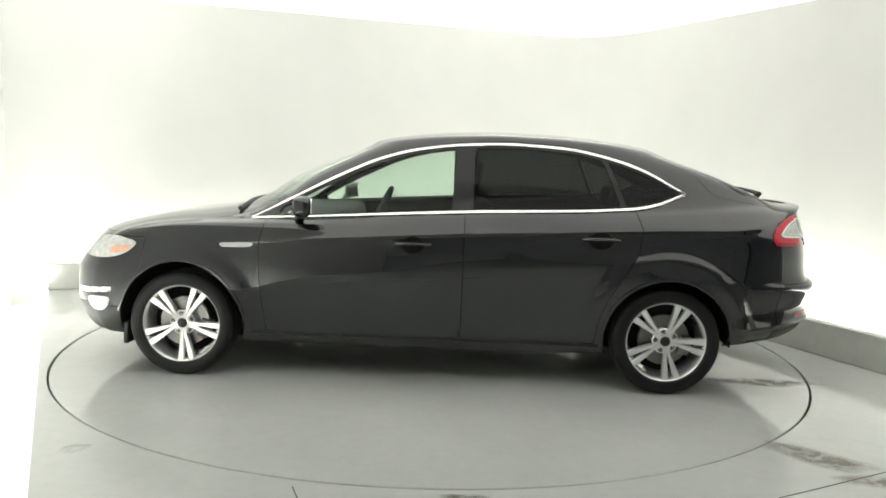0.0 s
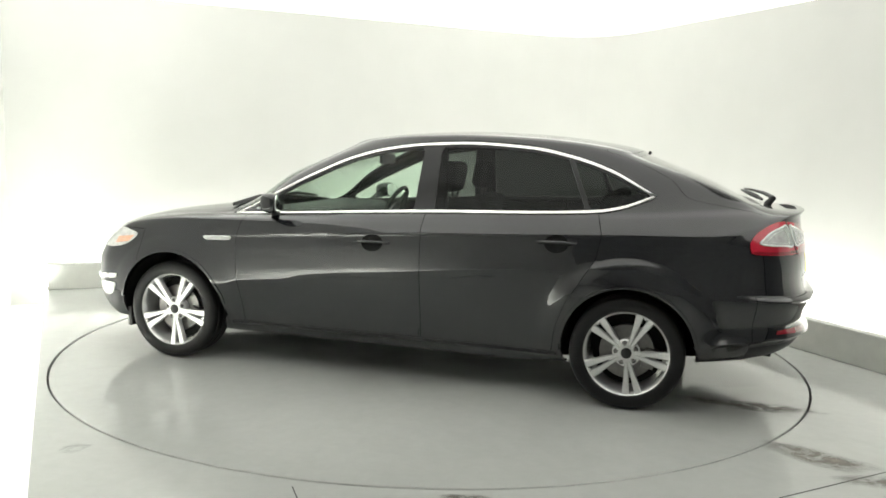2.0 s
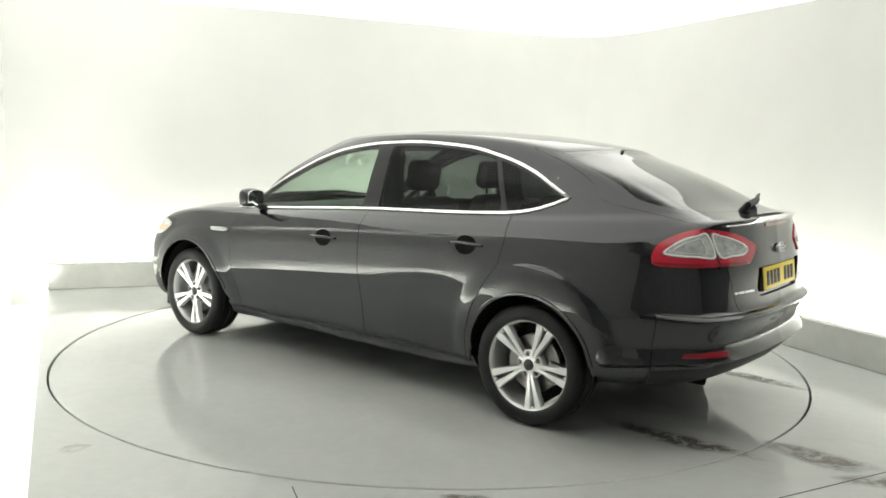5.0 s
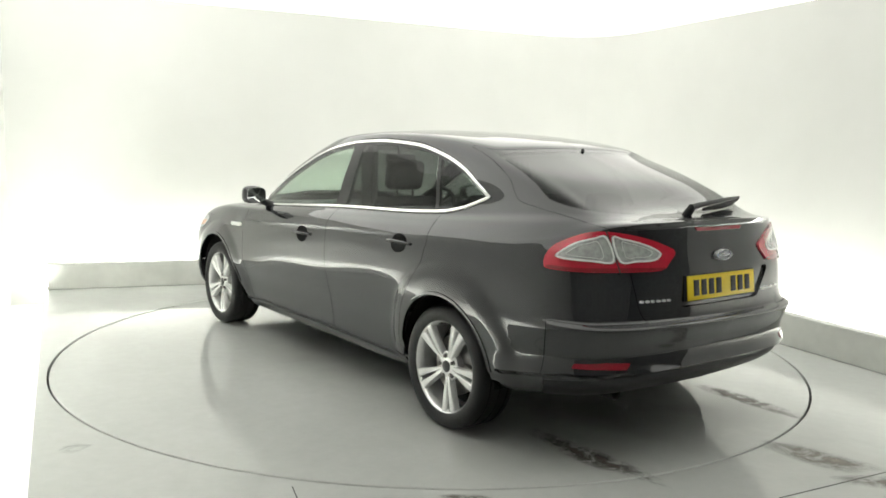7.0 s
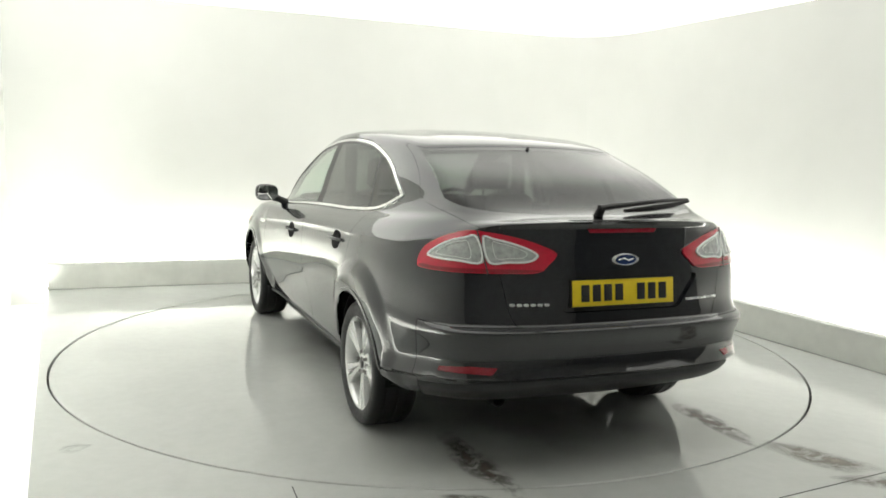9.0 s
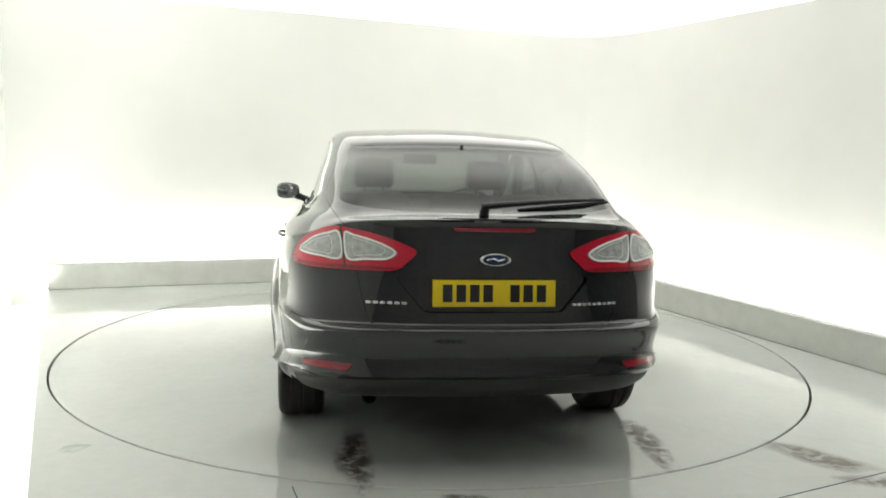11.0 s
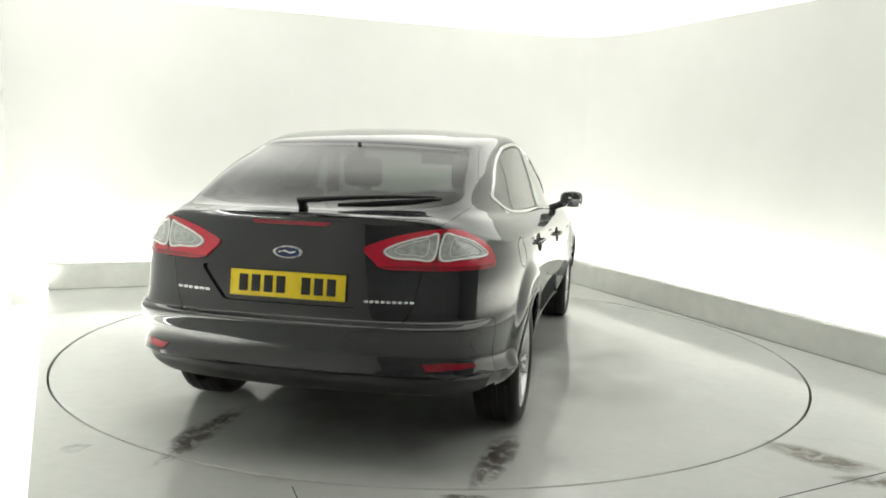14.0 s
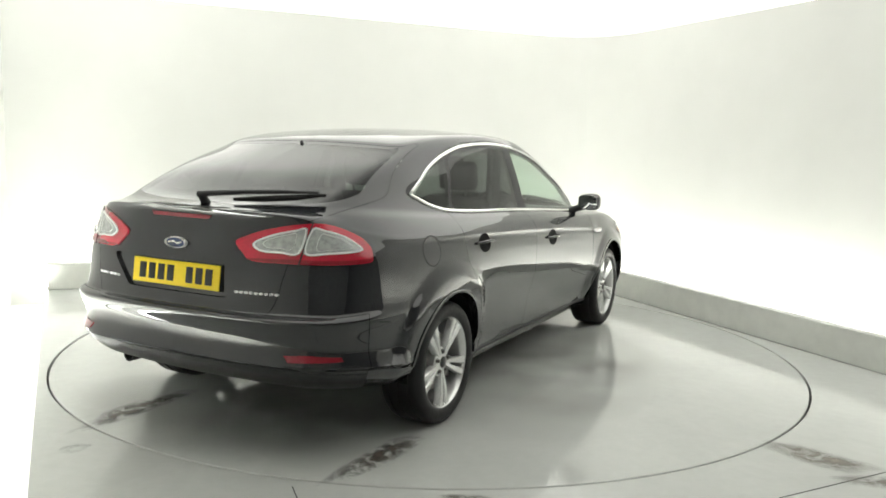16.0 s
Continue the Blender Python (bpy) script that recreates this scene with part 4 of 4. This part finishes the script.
# ---------------------------------------------------------------- outer details
def build_side(s):
    bead("window_chrome", DLO, on_side, CHROME, car, s, 0.0100, 0.009, True, "bright chrome strip round the side windows")
    for x, z in ((.058, .830), (-1.022, .890)):
        # flat black patch paints the shade of the scoop, which has no hollow
        patch("handle_scoop_shade", ellipse(x, z, .066, .050), on_side, UNDER, car, s, 0.004, 0.006, 0.008, "flat dark patch for the shaded scoop behind the door handle")
        bm = bmesh.new()
        pts = []
        for k in np.linspace(0, 1, 12):
            p = on_side(x + .105 - .21 * k, z + .004, 0.004 + 0.030 * math.sin(math.pi * k) ** 0.6)
            pts.append((p.x, s * p.y, p.z))
        tube(bm, pts, [0.007 + 0.002 * math.sin(math.pi * k) ** 0.5 for k in np.linspace(0, 1, 12)], 10)
        part("door_handle", bm, PAINT, car, "black door handle")
    patch("side_vent", [(1.195, .796), (1.18, .805), (1.01, .813), (.992, .807), (1.0, .792), (1.03, .785), (1.17, .780)], on_side, VENT, car, s, 0.005, 0.012, 0.007, "silver side vent badge")
    # door mirror
    bm = bmesh.new()
    bmesh.ops.create_uvsphere(bm, u_segments=28, v_segments=18, radius=1.0)
    for v in bm.verts:
        x, y, z = v.co
        f = lambda a, p: math.copysign(abs(a) ** p, a)
        x, y, z = f(x, .8), f(y, .6), f(z, .6)
        v.co = Vector((.700 + (.068 if x > 0 else .045) * x - .03 * (y * .5 + .5), s * (.958 + .084 * y), 1.036 + (.060 - .008 * (y < 0) * -y) * z))
    mirror = part("door_mirror", bm, PAINT, car, "black door mirror housing")
    bm = bmesh.new()
    spin(bm, [(.0001, -.004), (.9, -.004), (.97, .0), (1.0, .006), (.97, .012), (.0001, .012)], 40)
    for v in bm.verts:
        a, d, c = v.co
        g = lambda q: math.copysign(abs(q) ** .6, q)
        v.co = Vector((.642 - .012 * a - d * .6, s * (.958 + .073 * g(a)), 1.037 + .049 * g(c)))
    part("mirror_glass", bm, simple("mirror_silver", (.8, .82, .82), .03, 1.0, vary=.01), mirror, "silvered mirror glass")
    bm = bmesh.new()
    tube(bm, [(.74, s * .80, .955), (.74, s * .85, .98), (.72, s * .90, 1.0)], [.03, .024, .03], 10)
    part("mirror_arm", bm, TRIM, mirror)
    bm = bmesh.new()
    box(bm, (.750, s * .955 - .045, .996), (.766, s * .955 + .045, 1.009), Matrix(), 0.005)
    part("mirror_indicator", bm, LENSWHITE, mirror, "clear indicator lens")
    # tail lamp
    outer = [(-1.415, .966), (-1.36, .998), (-1.29, 1.024), (-1.20, 1.044), (-1.11, 1.053), (-1.04, 1.046), (-.96, 1.021), (-.89, .985), (-.855, .945), (-.848, .905), (-.866, .886), (-.98, .882), (-1.1, .882), (-1.25, .884), (-1.355, .889), (-1.39, .92)]
    lamp = patch("tail_lamp", rounded(outer), on_corner, RED, car, s, 0.008, 0.02, 0.009, "red tail lamp with a clear silver middle")
    patch("lamp_base", rounded([(-1.375, .898), (-1.25, .902), (-1.1, .900), (-.95, .899), (-.87, .902), (-.868, .890), (-.98, .885), (-1.1, .885), (-1.25, .887), (-1.352, .892)], n=3), on_corner, DARKRED, lamp, s, 0.0095, 0.004, 0.008, "dark red lower band")
    # clear lens, divided where the tailgate opens
    inboard = [(-1.350, .958), (-1.31, .985), (-1.24, 1.010), (-1.17, 1.026), (-1.126, 1.031), (-1.163, .925), (-1.24, .925), (-1.322, .930)]
    outboard = [(-1.112, 1.031), (-1.06, 1.025), (-.98, 1.000), (-.92, .965), (-.895, .940), (-.94, .930), (-1.05, .926), (-1.148, .925)]
    for lens in (inboard, outboard):
        edge = rounded(lens, n=4)
        cx, cz = np.mean([p[0] for p in edge]), np.mean([p[1] for p in edge])
        clear = patch("clear_lens", edge, on_corner, CLEAR, lamp, s, 0.0105, 0.006, 0.008, "clear lens over silver reflector")
        for scale, wide in ((.93, .0045), (.60, .0014)):
            line = [(cx + (a - cx) * scale, cz + (b - cz) * scale) for a, b in edge]
            bead("light_guide", line, on_corner, LENSWHITE, clear, s, wide, 0.004, True, "bright light guide", 0.0105)
    bead("lamp_joint", [(-1.172 + .066 * k, .876 + .178 * k) for k in np.linspace(0, 1, 12)], on_corner, TRIM, lamp, s, 0.0032, 0.003, False, "", 0.009)
    # rear reflector
    patch("rear_reflector", [(-1.235, .496), (-1.13, .500), (-.995, .488), (-.985, .468), (-1.12, .470), (-1.22, .468)], on_corner, DARKRED, car, s, 0.004, 0.01, 0.008, "dark red reflector in the bumper")
    # headlamp
    head = patch("headlamp", rounded([(-.575, .782), (-.64, .806), (-.72, .815), (-.88, .80), (-1.0, .755), (-1.0, .705), (-.88, .688), (-.70, .692), (-.61, .722)]), on_nose, HEADLENS, car, s, 0.005, 0.02, 0.012, "clear headlamp")
    patch("indicator", [(-.588, .772), (-.69, .757), (-.69, .717), (-.605, .732)], on_nose, AMBER, head, s, 0.008, 0.006, 0.008, "amber indicator")
    patch("fog_lamp_surround", [(-.655, .520), (-.86, .502), (-.95, .497), (-.95, .470), (-.86, .470), (-.655, .490)], on_nose, SILVER, car, s, 0.005, 0.012, 0.012, "silver fog lamp surround")
    patch("fog_lamp", rounded([(-.67, .453), (-.82, .447), (-.80, .385), (-.71, .378)]), on_nose, HEADLENS, car, s, 0.005, 0.012, 0.010, "clear front fog lamp")
    bm = bmesh.new()
    box(bm, (1.76, s * .80 - .07, .17), (1.79, s * .80 + .07, .30), Matrix(), 0.006)
    part("air_deflector", bm, PLASTIC, car, "black rubber deflector ahead of the wheel")
    # wheel arch lips
    for wx, rx, rz in ((1.425, .372, .372), (-1.425, .367, .359)):
        bead("arch_lip", [(wx + rx * math.cos(a), .325 + rz * math.sin(a)) for a in np.linspace(radians(8), radians(172), 40)], on_side, PAINT, car, s, 0.010, 0.006, False)
    # sill strip
    bead("sill_strip", [(x, .262) for x in np.linspace(1.02, -1.04, 40)], on_side, PLASTIC, car, s, 0.012, 0.006, False, "black sill strip")


for side in (1, -1):
    build_side(side)
bead("fuel_flap_gap", ellipse(-1.60, .90, .078, .072), on_side, GAP, car, -1, 0.0025, 0.001, True, "dark gap round the fuel flap")


def build_tail():
    # number plate with bars in place of its characters
    m = pose(-2.361, 0, .800, 0, 0, 0) @ pose(0, 0, 0, 0, 7, 0)
    bm = bmesh.new()
    box(bm, (-.003, -.26, -.0555), (.003, .26, .0555), m, 0.002)
    plate = part("number_plate", bm, YELLOW, car, "yellow number plate with dark bars")
    for k in (0, 1, 2, 3, 5, 6, 7):
        y = .198 - k * .0567
        bm = bmesh.new()
        box(bm, (-.0055, y - .020, -.036), (-.0025, y + .020, .036), m, 0.001)
        part("plate_bar", bm, INK, plate)
    bm = bmesh.new()
    box(bm, (.003, -.264, -.060), (.030, .264, .060), m, 0.004)
    part("plate_holder", bm, PLASTIC, plate)
    # oval badge
    bm = bmesh.new()
    spin(bm, [(.0001, -.006), (.86, -.006), (.88, 0), (.0001, 0)], 40)
    for v in bm.verts:
        v.co = Vector((-2.362 + v.co.y + .006, v.co.x * .062, .940 + v.co.z * .0245))
    badge = part("badge", bm, BADGE, car, "blue oval badge with a chrome rim")
    bm = bmesh.new()
    spin(bm, [(.86, -.004), (.92, -.010), (1.0, -.006), (1.0, .008), (.86, .008)], 40)
    for v in bm.verts:
        v.co = Vector((-2.358 + v.co.y, v.co.x * .064, .940 + v.co.z * .0255))
    part("badge_rim", bm, SILVER, badge, "chrome rim")
    bm = bmesh.new()
    tube(bm, [(-2.364, .038, .940), (-2.364, .01, .946), (-2.364, -.012, .937), (-2.364, -.038, .944)], 0.0035, 6)
    part("badge_mark", bm, SILVER, badge, "chrome mark")
    for y0, y1, z, n in ((.535, .36, .757, 6), (-.335, -.545, .752, 9)):
        w = (y1 - y0) / n
        for i in range(n):
            a, b = y0 + w * (i + .14), y0 + w * (i + .86)
            patch("badge_bar", [(a, z - .006), (b, z - .006), (b, z + .006), (a, z + .006)], on_tail, SILVER, car, 1, 0.004, 0.005, 0.007, "small chrome bar")
    # high stop lamp under the spoiler lip
    patch("stop_lamp", [(-.178, 1.070), (.178, 1.070), (.165, 1.052), (-.165, 1.052)], on_tail, DARKRED, car, 1, 0.004, 0.008, 0.008, "dark red high stop lamp")
    # rear wiper
    bm = bmesh.new()
    tube(bm, [(-2.15, .015, 1.105), (-2.185, .015, 1.150)], [.022, .018], 12)
    wiper = part("rear_wiper", bm, PLASTIC, car, "black rear wiper parked across the glass")
    bm = bmesh.new()
    tube(bm, [(-2.185, .03, 1.146), (-2.175, -.05, 1.155), (-2.15, -.22, 1.168), (-2.10, -.40, 1.176), (-2.055, -.56, 1.178)], [.016, .014, .011, .009, .006], 8)
    part("wiper_arm", bm, PLASTIC, wiper)
    bm = bmesh.new()
    tube(bm, [(-2.135, -.14, 1.130), (-2.115, -.30, 1.140), (-2.08, -.45, 1.152), (-2.035, -.585, 1.168)], [.008, .015, .014, .006], 8)
    part("wiper_blade", bm, RUBBER, wiper)
    bm = bmesh.new()
    bmesh.ops.create_uvsphere(bm, u_segments=12, v_segments=8, radius=0.010, matrix=pose(-1.445, 0, float(roof_z(-1.43, 0)) - .014))
    part("washer_jet", bm, PLASTIC, car)
    # exhaust
    bm = bmesh.new()
    spin(bm, [(.026, -.14), (.033, -.14), (.033, .14), (.026, .14)], 24)
    ob = part("exhaust_pipe", bm, UNDER, car)
    ob.matrix_basis = pose(-2.05, .50, .315, 0, 0, 90)
    # cowl and front wipers
    bm = bmesh.new()
    tube(bm, [(1.16, .60, .985), (1.17, .25, 1.018), (1.20, -.10, 1.018)], [.012, .014, .008], 8)
    part("front_wiper", bm, PLASTIC, car)
    bm = bmesh.new()
    tube(bm, [(1.20, .02, 1.015), (1.17, -.30, 1.018), (1.14, -.60, .99)], [.012, .014, .008], 8)
    part("front_wiper", bm, PLASTIC, car)


build_tail()


build_booth()
turntable = build_turntable()


def build_marks(table):
    """Dirt, and water darkened with the car's shade, that turn with the table, and marks on the platform."""
    film_on("dirt_mark", blob(-2.08, .635, .42, .085, .03, 1.3), DIRT, 0.002, "brown muddy drips behind the wheel", table)
    film_on("dirt_mark", blob(-1.97, -.785, .42, .075, -.06, 4.1), DIRT, 0.002, "brown muddy drips behind the wheel", table)
    film_on("water_shade_film", blob(-1.55, 0.0, .9, 1.1, 0, 7.7), WET_SHADE, 0.001, "standing water under the car, darkened with its contact shade", table)
    film_on("water_shade_film", blob(.2, .15, 1.4, 1.0, 0, 2.2), WET_SHADE, 0.0012, "standing water under the car, darkened with its contact shade", table)
    # also darkens the deck where the car's dark reflection lies
    film_on("water_shade_film", blob(-.1, -1.05, 1.35, .62, .05, 5.6), WET_SHADE, 0.0014, "standing water beside the car, darkened like its reflection", table)
    for cx, cy, lx, ly, turn, seed in ((1.83, -1.99, .29, .12, -.72, 3.1), (2.04, -2.28, .26, .09, -.15, 8.3), (.16, -2.53, .10, .03, .0, 9.4)):
        tagged(film_on("floor_stain", blob(cx, cy, lx, ly, turn, seed), SPILL, 0.002, "dried brown spill on the platform floor"), "", "stain")
    mark = film_on("floor_stain", blob(-1.60, -2.12, .075, .055, .6, 5.1), SMUDGE, 0.002, "faint grey smudge on the platform floor")
    tagged(mark, "", "stain")


def build_seams():
    foot = [(tuple(P_BACK + DIR_RIGHT * 0.1 - Vector((.006, 0))), tuple(P_RIGHT - Vector((.006, 0)))), (tuple(P_LEFT + DIR_BACK * 0.03 - Vector((0, .005))), tuple(P_BACK - Vector((0, .005))))]
    for a, b in [((1.45, -2.46), (2.4, -1.98)), ((-.555, -2.47), (-.40, -2.9))] + foot:
        bm = bmesh.new()
        a, b = Vector(a), Vector(b)
        n = Vector((-(b - a).y, (b - a).x)).normalized() * 0.002
        prism(bm, [tuple(a - n), tuple(b - n), tuple(b + n), tuple(a + n)], 0.0, 0.0015)
        tagged(part("floor_joint", bm, GAP), "dark joint between floor sheets", "floor joint", kind="structure")


build_marks(turntable)
build_seams()


def motions():
    rows_table, rows_car = [], []
    for i in range(17):
        turn = 177.0 - 7.17 * i
        rows_table.append((float(i), pose(0, 0, 0, 0, 0, turn)))
        rows_car.append((float(i), pose(0, 0, 0, 0, 0, turn) @ pose(0.0186, 0.0786, 0.0)))
    walk(turntable, rows_table)
    walk(car, rows_car)


motions()
